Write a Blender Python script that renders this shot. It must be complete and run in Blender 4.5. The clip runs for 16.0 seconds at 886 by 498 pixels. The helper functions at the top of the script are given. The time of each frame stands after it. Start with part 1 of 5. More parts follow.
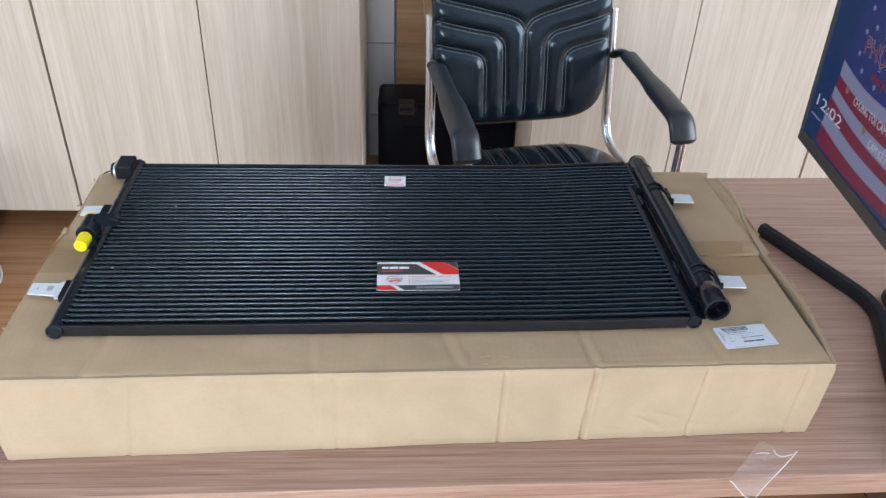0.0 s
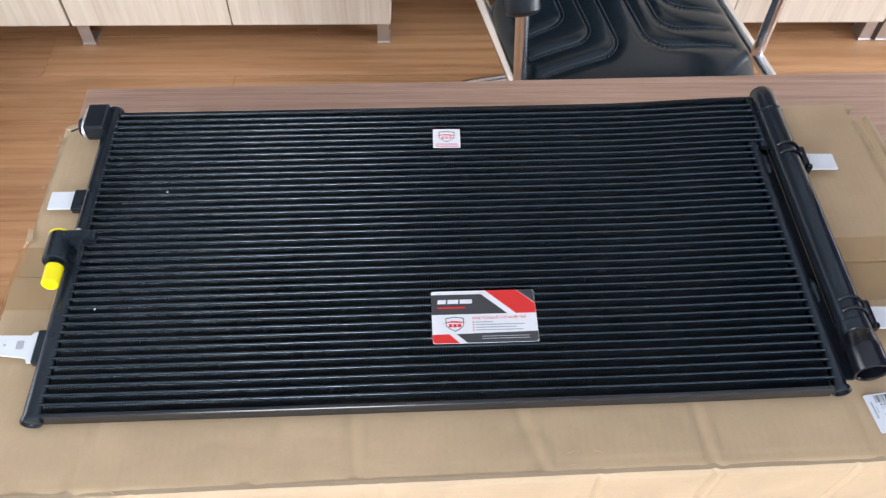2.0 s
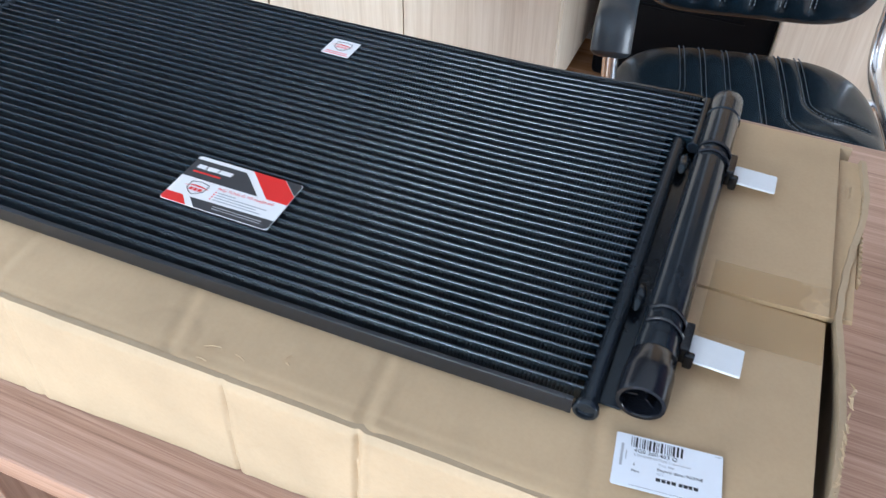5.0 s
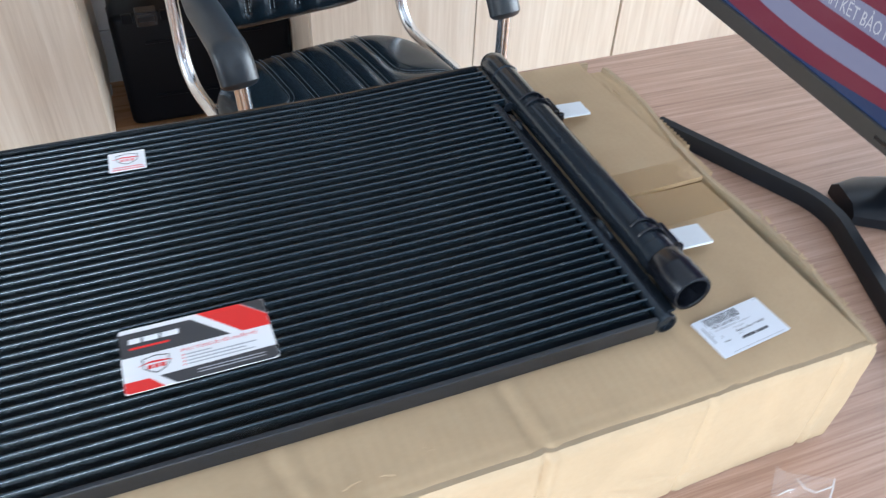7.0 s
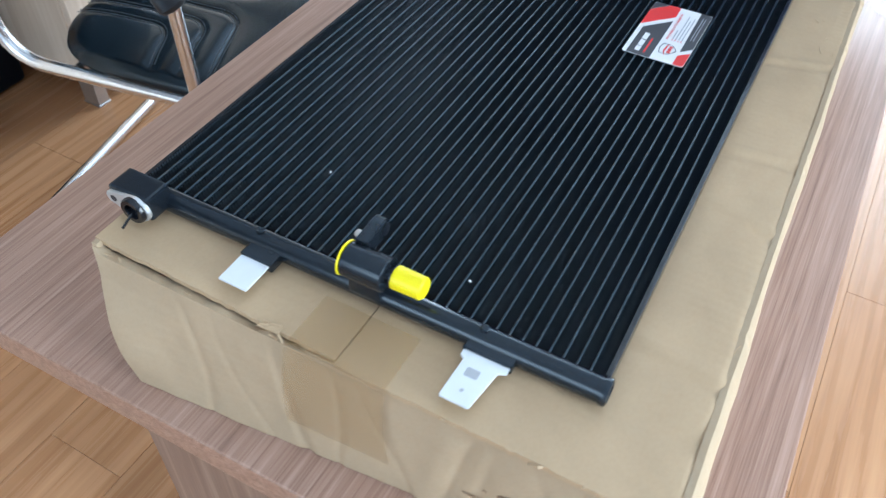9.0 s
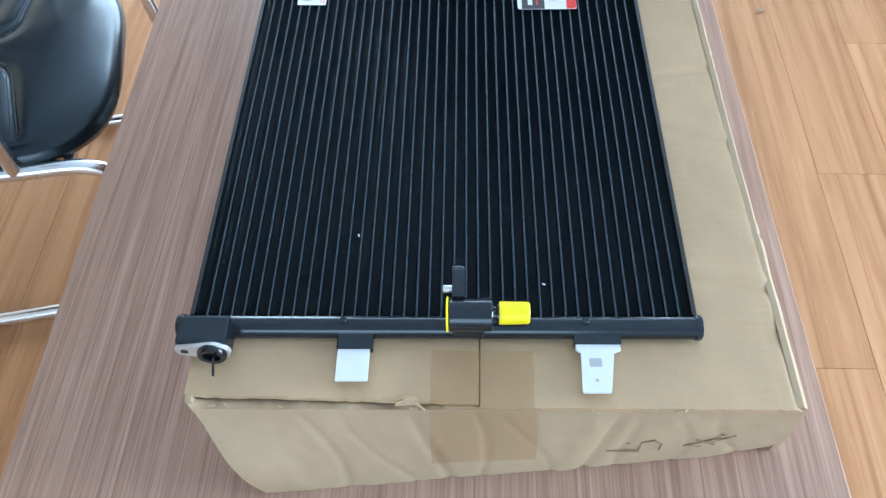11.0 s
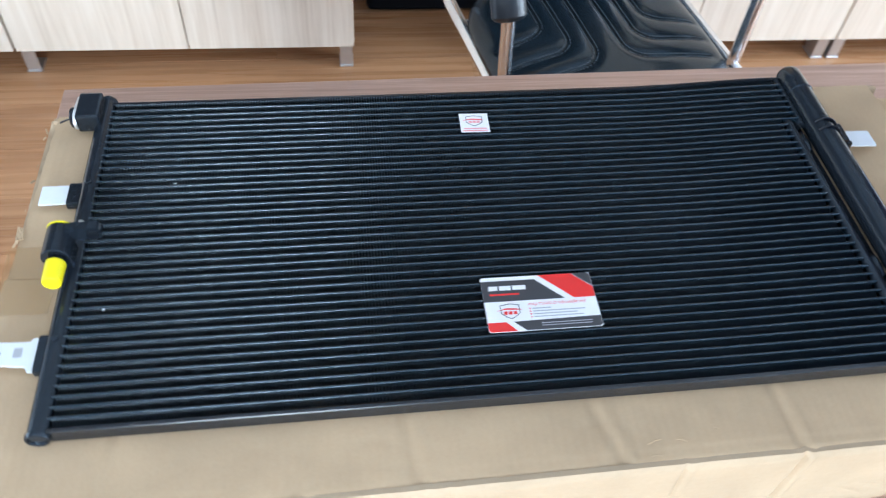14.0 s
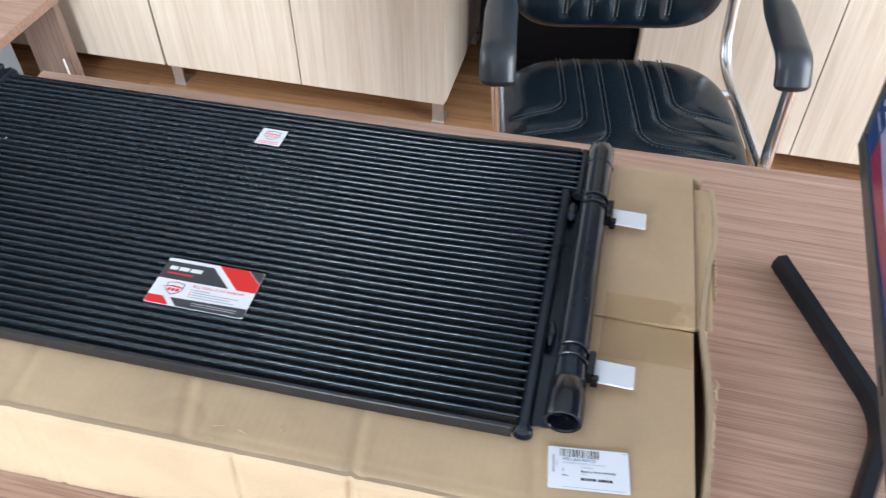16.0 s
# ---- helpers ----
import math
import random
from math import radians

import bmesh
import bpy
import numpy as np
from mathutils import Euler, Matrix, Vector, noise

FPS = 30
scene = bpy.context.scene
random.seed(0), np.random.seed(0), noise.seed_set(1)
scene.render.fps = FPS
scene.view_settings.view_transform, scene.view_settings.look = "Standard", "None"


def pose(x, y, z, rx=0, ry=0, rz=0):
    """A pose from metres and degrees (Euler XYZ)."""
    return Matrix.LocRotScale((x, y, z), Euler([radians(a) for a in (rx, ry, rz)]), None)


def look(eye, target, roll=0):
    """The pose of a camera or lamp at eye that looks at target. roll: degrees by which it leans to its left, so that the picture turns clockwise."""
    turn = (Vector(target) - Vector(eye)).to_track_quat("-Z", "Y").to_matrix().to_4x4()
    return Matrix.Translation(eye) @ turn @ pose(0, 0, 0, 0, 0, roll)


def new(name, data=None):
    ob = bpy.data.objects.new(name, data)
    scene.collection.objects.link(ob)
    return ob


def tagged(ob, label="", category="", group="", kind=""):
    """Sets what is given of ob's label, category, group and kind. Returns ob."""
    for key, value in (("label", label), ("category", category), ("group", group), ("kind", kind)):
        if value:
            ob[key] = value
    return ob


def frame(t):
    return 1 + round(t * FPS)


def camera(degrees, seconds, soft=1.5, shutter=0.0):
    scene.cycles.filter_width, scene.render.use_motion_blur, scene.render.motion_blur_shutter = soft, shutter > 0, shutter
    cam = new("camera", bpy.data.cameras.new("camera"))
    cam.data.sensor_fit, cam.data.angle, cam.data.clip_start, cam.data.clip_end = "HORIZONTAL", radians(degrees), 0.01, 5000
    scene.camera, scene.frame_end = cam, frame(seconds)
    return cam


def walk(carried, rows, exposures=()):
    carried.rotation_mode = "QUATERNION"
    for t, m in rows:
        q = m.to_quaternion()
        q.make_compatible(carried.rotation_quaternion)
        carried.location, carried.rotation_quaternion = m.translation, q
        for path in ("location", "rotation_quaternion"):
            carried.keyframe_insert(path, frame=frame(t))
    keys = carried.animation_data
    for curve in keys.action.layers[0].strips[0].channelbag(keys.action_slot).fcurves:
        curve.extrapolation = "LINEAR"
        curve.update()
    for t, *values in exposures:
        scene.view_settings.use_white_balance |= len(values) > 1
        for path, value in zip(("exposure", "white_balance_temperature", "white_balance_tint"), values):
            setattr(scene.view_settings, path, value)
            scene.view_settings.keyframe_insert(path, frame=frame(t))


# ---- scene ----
cam = camera(57.9, 16.0, 1.25, 0.33)
PATH = [
    (0, (0.0, -0.626, 1.36), (0.121, 1.02, 0.231), 2.7),
    (0.5, (-0.032, -0.582, 1.361), (0.092, 0.999, 0.142), 3.2),
    (1, (-0.015, -0.491, 1.371), (0.111, 1.003, 0.047), 3.8),
    (1.5, (0.009, -0.373, 1.393), (0.084, 0.968, -0.089), 3.3),
    (2, (-0.029, -0.272, 1.425), (0.031, 0.904, -0.192), 1.6),
    (2.5, (-0.044, -0.234, 1.447), (0.037, 0.82, -0.251), 1.5),
    (3, (-0.019, -0.22, 1.442), (0.021, 0.834, -0.257), 2.5),
    (3.2, (0.018, -0.232, 1.436), (-0.016, 0.834, -0.16), 2.8),
    (5.3, (0.359, -0.267, 1.201), (-0.223, 1.077, -0.207), 0.8),
    (5.5, (0.361, -0.27, 1.2), (-0.16, 1.077, -0.184), 0.9),
    (6, (0.338, -0.282, 1.2), (0.127, 1.148, -0.182), 1.8),
    (6.5, (0.203, -0.277, 1.216), (0.453, 1.155, -0.157), 2.8),
    (7, (0.039, -0.27, 1.213), (0.608, 1.108, -0.119), 2.8),
    (7.5, (-0.128, -0.304, 1.207), (0.569, 1.009, -0.131), 4.3),
    (8, (-0.307, -0.27, 1.201), (0.563, 0.903, -0.166), 5.3),
    (8.5, (-0.492, -0.133, 1.202), (0.604, 0.746, -0.222), 4.1),
    (9, (-0.596, -0.039, 1.201), (0.616, 0.613, -0.251), 1.7),
    (9.2, (-0.612, -0.016, 1.196), (0.615, 0.58, -0.251), 0.9),
    (11.3, (-0.593, 0.149, 1.319), (0.551, 0.186, -0.367), -1.5),
    (11.5, (-0.585, 0.149, 1.332), (0.551, 0.15, -0.315), 0.2),
    (12, (-0.536, 0.106, 1.357), (0.592, 0.245, -0.289), -0.8),
    (12.5, (-0.479, -0.048, 1.371), (0.585, 0.444, -0.25), -0.4),
    (13, (-0.404, -0.158, 1.357), (0.431, 0.72, -0.235), 1.2),
    (13.5, (-0.293, -0.198, 1.349), (0.266, 0.91, -0.22), 4.9),
    (14, (-0.118, -0.27, 1.345), (0.103, 0.981, -0.199), 5.3),
    (14.5, (-0.013, -0.3, 1.354), (-0.007, 1.04, -0.131), 3.2),
    (15, (0.104, -0.316, 1.361), (-0.045, 1.067, -0.076), 3.9),
    (15.5, (0.239, -0.314, 1.35), (-0.078, 1.034, -0.092), 2.8),
    (16, (0.334, -0.313, 1.35), (-0.001, 1.049, -0.075), 0.0),
]
EXPOSURE = [(0, -0.08, 6250, 11), (1.0, 0.0, 6200, 12), (2.0, 0.32, 6650, 16), (2.5, 0.44, 6000, 12), (3, 0.5, 5950, 11), (5.5, 0.37, 6200, 11), (6.5, 0.38, 6350, 12), (7.2, 0.38, 6100, 9), (9, 0.4, 5800, 6), (11.5, 0.43, 5400, 3), (12, 0.48, 5200, 4), (13, 0.5, 5550, 8), (14.5, 0.5, 5850, 9), (15.2, 0.5, 5950, 10), (16, 0.45, 6450, 12)]
walk(cam, [(t, look(eye, target, roll)) for t, eye, target, roll in PATH], EXPOSURE)

# ---- world and light ----
world = bpy.data.worlds.new("sky")
scene.world = world
world.use_nodes = True
wn = world.node_tree.nodes
sky = wn.new("ShaderNodeTexSky")
sky.sky_type, sky.sun_disc, sky.sun_elevation, sky.sun_rotation = "NISHITA", False, radians(48), radians(200)
world.node_tree.links.new(sky.outputs[0], wn["Background"].inputs[0])
wn["Background"].inputs[1].default_value = 0.12


def window_lamp(name, eye, target, wide, high, watts, colour):
    lamp = bpy.data.lights.new(name, "AREA")
    lamp.shape, lamp.size, lamp.size_y, lamp.energy, lamp.color = "RECTANGLE", wide, high, watts, colour
    ob = new(name, lamp)
    ob.matrix_world = look(eye, target)
    return ob


window_lamp("daylight_front", (-0.40, -2.32, 1.15), (-0.32, 0.0, 1.05), 0.70, 2.0, 80, (0.86, 0.95, 1.0))
window_lamp("daylight_side", (4.1, 0.35, 1.69), (0.0, 0.35, 1.45), 2.8, 2.34, 194, (0.84, 0.93, 1.0))
# added fill from an assumed west opening, lifts the left floor and box end
window_lamp("fill_west", (-3.1, 0.5, 1.6), (0.0, 0.5, 1.0), 1.7, 1.3, 27, (0.86, 0.94, 1.0))


# ---- materials ----
def material(name):
    m = bpy.data.materials.new(name)
    m.use_nodes = True
    return m, m.node_tree.nodes, m.node_tree.links, m.node_tree.nodes["Principled BSDF"]


def mapped(n, l, scale, rot=(0, 0, 0), object_space=True):
    co = n.new("ShaderNodeTexCoord")
    mp = n.new("ShaderNodeMapping")
    mp.inputs["Scale"].default_value, mp.inputs["Rotation"].default_value = scale, rot
    l.new(co.outputs["Object" if object_space else "Generated"], mp.inputs[0])
    return mp


def noisy(n, l, vec, scale, detail=4.0, rough=0.55, distort=0.0):
    t = n.new("ShaderNodeTexNoise")
    t.inputs["Scale"].default_value, t.inputs["Detail"].default_value = scale, detail
    t.inputs["Roughness"].default_value, t.inputs["Distortion"].default_value = rough, distort
    l.new(vec.outputs[0], t.inputs["Vector"])
    return t


def ramp(n, l, fac, stops):
    r = n.new("ShaderNodeValToRGB")
    e = r.color_ramp.elements
    while len(e) < len(stops):
        e.new(0.5)
    for k, (p, c) in zip(e, stops):
        k.position, k.color = p, (*c, 1)
    l.new(fac, r.inputs[0])
    return r


def mixed(n, l, fac, a, b, mode="MIX"):
    m = n.new("ShaderNodeMix")
    m.data_type, m.blend_type = "RGBA", mode
    for sock, v in ((m.inputs[0], fac), (m.inputs[6], a), (m.inputs[7], b)):
        if isinstance(v, (int, float)):
            sock.default_value = v
        elif isinstance(v, tuple):
            sock.default_value = (*v, 1)
        else:
            l.new(v, sock)
    return m


def bumped(n, l, bsdf, height, strength, distance):
    b = n.new("ShaderNodeBump")
    b.inputs["Strength"].default_value, b.inputs["Distance"].default_value = strength, distance
    l.new(height, b.inputs["Height"])
    l.new(b.outputs[0], bsdf.inputs["Normal"])


def plain(name, colour, rough, metal=0.0, vary=0.08, scale=60, bump=0.0, coat=0.0, spec=0.5):
    m, n, l, b = material(name)
    mp = mapped(n, l, (1, 1, 1))
    t = noisy(n, l, mp, scale, 5)
    t2 = noisy(n, l, mp, scale / 9, 3)
    both = mixed(n, l, 0.5, t.outputs["Color"], t2.outputs["Color"])
    lo, hi = tuple(c * (1 - vary) for c in colour), tuple(min(1, c * (1 + vary)) for c in colour)
    r = ramp(n, l, both.outputs[2], [(0.3, lo), (0.7, hi)])
    l.new(r.outputs[0], b.inputs["Base Color"])
    rr = n.new("ShaderNodeMapRange")
    rr.inputs[3].default_value, rr.inputs[4].default_value = max(0.02, rough * 0.85), min(1, rough * 1.15)
    l.new(t2.outputs[0], rr.inputs[0])
    l.new(rr.outputs[0], b.inputs["Roughness"])
    b.inputs["Metallic"].default_value, b.inputs["Coat Weight"].default_value = metal, coat
    b.inputs["Specular IOR Level"].default_value = spec
    if bump:
        bumped(n, l, b, t.outputs[0], bump, 0.001)
    return m


def wood(name, dark, mid, light, along, streak, rough, bump=0.1, random_tint=0.0, knots=0.0, spec=0.5, tight=0.165, stretch=0.035):
    """Streaked wood; along: the axis of the grain."""
    m, n, l, b = material(name)
    sc = [streak, streak, streak]
    sc["xyz".index(along)] = streak * stretch
    mp = mapped(n, l, tuple(sc))
    if random_tint:
        info = n.new("ShaderNodeObjectInfo")
        wide = n.new("ShaderNodeMath")
        wide.operation = "MULTIPLY"
        wide.inputs[1].default_value = 37.0
        l.new(info.outputs["Random"], wide.inputs[0])
        l.new(wide.outputs[0], mp.inputs["Location"])
    fine = noisy(n, l, mp, 5.0, 6, 0.65, 0.3)
    broad = noisy(n, l, mp, 1.1, 4, 0.6, 1.0 + knots)
    both = mixed(n, l, 0.55, fine.outputs[0], broad.outputs[0])
    r = ramp(n, l, both.outputs[2], [(0.5 - tight, dark), (0.5, mid), (0.5 + tight, light)])
    colour = r.outputs[0]
    if random_tint:
        tint = n.new("ShaderNodeMapRange")
        tint.inputs[3].default_value, tint.inputs[4].default_value = 1 - random_tint, 1 + random_tint
        l.new(info.outputs["Random"], tint.inputs[0])
        colour = mixed(n, l, 1.0, colour, tint.outputs[0], "MULTIPLY").outputs[2]
    l.new(colour, b.inputs["Base Color"])
    rr = n.new("ShaderNodeMapRange")
    rr.inputs[3].default_value, rr.inputs[4].default_value = rough * 0.8, rough * 1.25
    l.new(fine.outputs[0], rr.inputs[0])
    l.new(rr.outputs[0], b.inputs["Roughness"])
    b.inputs["Specular IOR Level"].default_value = spec
    bumped(n, l, b, fine.outputs[0], bump, 0.0006)
    return m


def cardboard(name, colour, ribs="x"):
    m, n, l, b = material(name)
    mp = mapped(n, l, (1, 1, 1))
    fibre = noisy(n, l, mp, 420, 4)
    stain = noisy(n, l, mp, 9, 5, 0.6, 0.4)
    wave = n.new("ShaderNodeTexWave")
    wave.bands_direction = ribs.upper()
    wave.inputs["Scale"].default_value, wave.inputs["Distortion"].default_value = 45, 0.6
    l.new(mp.outputs[0], wave.inputs[0])
    r = ramp(n, l, stain.outputs[0], [(0.3, tuple(c * 0.86 for c in colour)), (0.62, colour), (0.8, tuple(c * 1.06 for c in colour))])
    sp = ramp(n, l, fibre.outputs[0], [(0.3, (0.86, 0.84, 0.8)), (0.6, (1, 1, 1))])
    c = mixed(n, l, 0.25, r.outputs[0], sp.outputs[0], "MULTIPLY")
    l.new(c.outputs[2], b.inputs["Base Color"])
    b.inputs["Roughness"].default_value = 0.72
    b.inputs["Specular IOR Level"].default_value = 0.3
    h = mixed(n, l, 0.25, wave.outputs[0], fibre.outputs[0])
    bumped(n, l, b, h.outputs[2], 0.12, 0.0006)
    return m


def glowing(name, colour, strength):
    m, n, l, b = material(name)
    b.inputs["Base Color"].default_value = (0.01, 0.01, 0.012, 1)
    b.inputs["Roughness"].default_value = 0.25
    b.inputs["Emission Color"].default_value = (*colour, 1)
    b.inputs["Emission Strength"].default_value = strength
    return m


def clear(name, colour, rough, alpha):
    m, n, l, b = material(name)
    mp = mapped(n, l, (1, 1, 1))
    t = noisy(n, l, mp, 90, 4, 0.6, 0.8)
    b.inputs["Base Color"].default_value, b.inputs["Roughness"].default_value, b.inputs["Alpha"].default_value = (*colour, 1), rough, alpha
    bumped(n, l, b, t.outputs[0], 0.5, 0.002)
    return m


TABLE_WOOD = wood("table_laminate", (0.195, 0.108, 0.078), (0.37, 0.226, 0.166), (0.52, 0.352, 0.278), "x", 140, 0.36, 0.06, spec=0.42, tight=0.2, stretch=0.018)
TABLE_WOOD_Y = wood("desk_panel_laminate", (0.185, 0.12, 0.093), (0.275, 0.188, 0.148), (0.39, 0.285, 0.23), "z", 34, 0.36, 0.12)
FLOOR_WOOD = wood("oak_laminate", (0.24, 0.111, 0.049), (0.402, 0.207, 0.099), (0.515, 0.292, 0.150), "x", 9, 0.27, 0.02, 0.08, 3.0, 0.28, 0.22)
UNSEEN_PANEL_WOOD = wood("dark_panelling", (0.045, 0.038, 0.034), (0.065, 0.055, 0.049), (0.09, 0.076, 0.068), "x", 14, 0.45, 0.08)
WALL_WOOD = wood("wall_board", (0.32, 0.18, 0.085), (0.46, 0.28, 0.14), (0.58, 0.38, 0.2), "x", 14, 0.4, 0.08, 0.12, 1.2)
CABINET_WOOD = wood("pale_oak_laminate", (0.60, 0.50, 0.395), (0.70, 0.605, 0.495), (0.78, 0.695, 0.59), "z", 26, 0.38, 0.08, spec=0.25)
# same board in two tones: uneven light on lid and walls put into colour
CARTON = cardboard("cardboard", (0.525, 0.378, 0.232))
CARTON_SIDE = cardboard("cardboard_side", (0.475, 0.358, 0.234), "z")
CARTON_EDGE = plain("torn_cardboard", (0.43, 0.31, 0.19), 0.85, vary=0.25, scale=300, bump=0.6)
# bluish bases of fins, tubes and leatherette put sky reflection into the colour
BLACK_PAINT = plain("black_enamel", (0.012, 0.016, 0.022), 0.15, vary=0.2, scale=200, bump=0.006, spec=0.5)
BLACK_FIN = plain("black_fin", (0.006, 0.0105, 0.015), 0.32, vary=0.3, scale=400, spec=0.6)
TUBE_EDGE = plain("black_tube_edge", (0.006, 0.014, 0.022), 0.2, vary=0.25, scale=500, bump=0.04, spec=0.82)
SIDE_PAINT = plain("worn_side_plate_enamel", (0.011, 0.013, 0.017), 0.2, vary=0.35, scale=260, bump=0.05, spec=0.6)
BLACK_PLASTIC = plain("black_plastic", (0.008, 0.0095, 0.014), 0.2, vary=0.15, scale=240, bump=0.12)
GREY_PLASTIC = plain("dark_grey_plastic", (0.008, 0.01, 0.014), 0.3, vary=0.12, scale=320, bump=0.04, spec=0.25)
ARM_PLASTIC = plain("armrest_polyurethane", (0.019, 0.025, 0.032), 0.33, vary=0.2, scale=260, bump=0.15)
LEATHER = plain("black_leatherette", (0.005, 0.0105, 0.016), 0.22, vary=0.3, scale=330, bump=0.04, spec=0.5)
THREAD = plain("grey_thread", (0.17, 0.185, 0.2), 0.7)
# darker thread, so that the seat's stitches stand out less
DARK_THREAD = plain("dark_thread", (0.06, 0.07, 0.08), 0.6)
# blue specular tint stands in for sky sheen; there is no such coating
for sky_tinted in (BLACK_PAINT, BLACK_FIN, TUBE_EDGE, LEATHER):
    sky_tinted.node_tree.nodes["Principled BSDF"].inputs["Specular Tint"].default_value = (0.78, 0.9, 1.0, 1)
CHROME = plain("chrome", (0.78, 0.79, 0.81), 0.21, metal=0.95, vary=0.06, scale=80)
STEEL = plain("brushed_steel", (0.62, 0.63, 0.64), 0.36, metal=0.9, vary=0.1, scale=150)
ALUMINIUM = plain("bare_aluminium", (0.7, 0.71, 0.72), 0.42, metal=0.75, vary=0.12, scale=200)
FOAM = plain("white_plastic_tab", (0.74, 0.77, 0.8), 0.5, vary=0.05, scale=120, bump=0.08)
YELLOW = plain("yellow_cap", (0.92, 0.78, 0.0), 0.42, vary=0.04, scale=80)
PAPER = plain("coated_card", (0.8, 0.8, 0.82), 0.32, vary=0.02, scale=200)
LABEL_PAPER = plain("label_paper", (0.76, 0.79, 0.85), 0.6, vary=0.03, scale=200)
RED_INK = plain("red_ink", (0.72, 0.025, 0.022), 0.34, vary=0.04)
PINK_INK = plain("pale_red_ink", (0.78, 0.3, 0.32), 0.4, vary=0.05)
DARK_INK = plain("charcoal_ink", (0.045, 0.045, 0.05), 0.33, vary=0.06)
GREY_INK = plain("grey_ink", (0.42, 0.43, 0.46), 0.5, vary=0.08)
BLACK_INK = plain("black_ink", (0.03, 0.03, 0.035), 0.55)
STAMP_INK = plain("faded_stamp_ink", (0.27, 0.18, 0.11), 0.8, vary=0.3, scale=500)
CASE_PLASTIC = plain("moulded_case_plastic", (0.004, 0.0052, 0.008), 0.38, vary=0.2, scale=300, bump=0.2, spec=0.1)
# blue put into wall and ceiling colour cools bounce; ceiling darkened to dim reflections
COOL_WALL_PAINT = plain("cool_wall_paint", (0.70, 0.755, 0.82), 0.8, vary=0.04, scale=14, bump=0.06)
COOL_CEILING_PAINT = plain("cool_ceiling_paint", (0.62, 0.70, 0.79), 0.85, vary=0.03, scale=12, bump=0.04)
TILE_WHITE = plain("glazed_tile", (0.6, 0.61, 0.62), 0.2, vary=0.04, scale=20, coat=0.2)
GROUT = plain("grout", (0.3, 0.29, 0.28), 0.9, vary=0.15)
JOINT = plain("plank_joint", (0.28, 0.14, 0.065), 0.7, vary=0.2)
PC_METAL = plain("grey_pc_steel", (0.36, 0.41, 0.44), 0.45, metal=0.2, vary=0.06, scale=90)
WHITE_CABLE = plain("white_cable", (0.72, 0.72, 0.7), 0.45, vary=0.06)
BLACK_CABLE = plain("black_cable", (0.015, 0.015, 0.017), 0.4, vary=0.2)
BEIGE_CABLE = plain("beige_cable", (0.62, 0.5, 0.33), 0.5, vary=0.1)
CLEAR_FILM = clear("clear_film", (0.85, 0.87, 0.9), 0.08, 0.06)
# pale material for highlights drawn along the film's edges and folds
GLINT_FILM = clear("film_glint", (0.9, 0.92, 0.94), 0.15, 0.55)
BAG_FILM = clear("plastic_bag", (0.55, 0.68, 0.67), 0.2, 0.32)
TAPE_FILM = clear("brown_packing_tape", (0.46, 0.27, 0.09), 0.2, 0.12)
SCREEN_BLUE = glowing("screen_blue", (0.002, 0.026, 0.105), 0.7)
SCREEN_RED = glowing("screen_red", (0.15, 0.009, 0.036), 0.7)
SCREEN_PALE = glowing("screen_pale", (0.2, 0.215, 0.34), 0.7)
SCREEN_NAVY = glowing("screen_navy", (0.009, 0.024, 0.14), 0.7)
SCREEN_WHITE = glowing("screen_white", (0.5, 0.52, 0.6), 0.7)
SCREEN_AMBER = glowing("screen_amber", (0.22, 0.13, 0.08), 0.7)
BEZEL_PLASTIC = plain("monitor_bezel", (0.04, 0.038, 0.037), 0.4, vary=0.1, scale=200)


# ---- builders ----
def world_of(ob):
    m = ob.matrix_basis.copy()
    return world_of(ob.parent) @ ob.matrix_parent_inverse @ m if ob.parent else m


def mesh_of(bm, name, mat, smooth=True):
    me = bpy.data.meshes.new(name)
    bm.normal_update()
    if smooth:
        # round the small facets only: broad flat faces keep their own normals
        for f in bm.faces:
            f.smooth = True
        for e in bm.edges:
            if len(e.link_faces) == 2:
                a = e.calc_face_angle(0.0)
                if a > 0.24:
                    s, t = (f.calc_area() + 1e-12 for f in e.link_faces)
                    e.smooth = a < 0.66 and max(s, t) < 6 * min(s, t)
    bm.to_mesh(me)
    bm.free()
    me.materials.append(mat)
    return me


def part(name, bm, mat, parent=None, label="", local=False):
    """One mesh under a thing or a part. The bmesh is in world places, or, with local, in the parent's own."""
    me = bm if isinstance(bm, bpy.types.Mesh) else mesh_of(bm, name, mat)
    ob = new(name, me)
    if parent:
        ob.parent = parent
        if not local:
            ob.matrix_parent_inverse = world_of(parent).inverted()
    if label:
        ob["label"] = label
    return ob


def thing(name, base, label, category, group="", kind="", turn=0.0):
    ob = new(name)
    ob.empty_display_size = 0.05
    ob.matrix_basis = pose(*base, 0, 0, turn)
    return tagged(ob, label, category, group, kind)


def box(bm, lo, hi, bevel=0.0, seg=2, m=None):
    r = bmesh.ops.create_cube(bm, size=1)
    size, mid = Vector(hi) - Vector(lo), (Vector(hi) + Vector(lo)) / 2
    bmesh.ops.scale(bm, vec=size, verts=r["verts"])
    if bevel:
        edges = list({e for v in r["verts"] for e in v.link_edges})
        out = bmesh.ops.bevel(bm, geom=edges, offset=bevel, segments=seg, profile=0.6, affect="EDGES")
        verts = list({v for f in out["faces"] for v in f.verts} | {v for v in r["verts"] if v.is_valid})
    else:
        verts = r["verts"]
    bmesh.ops.transform(bm, matrix=(m or Matrix()) @ Matrix.Translation(mid), verts=verts)
    return verts


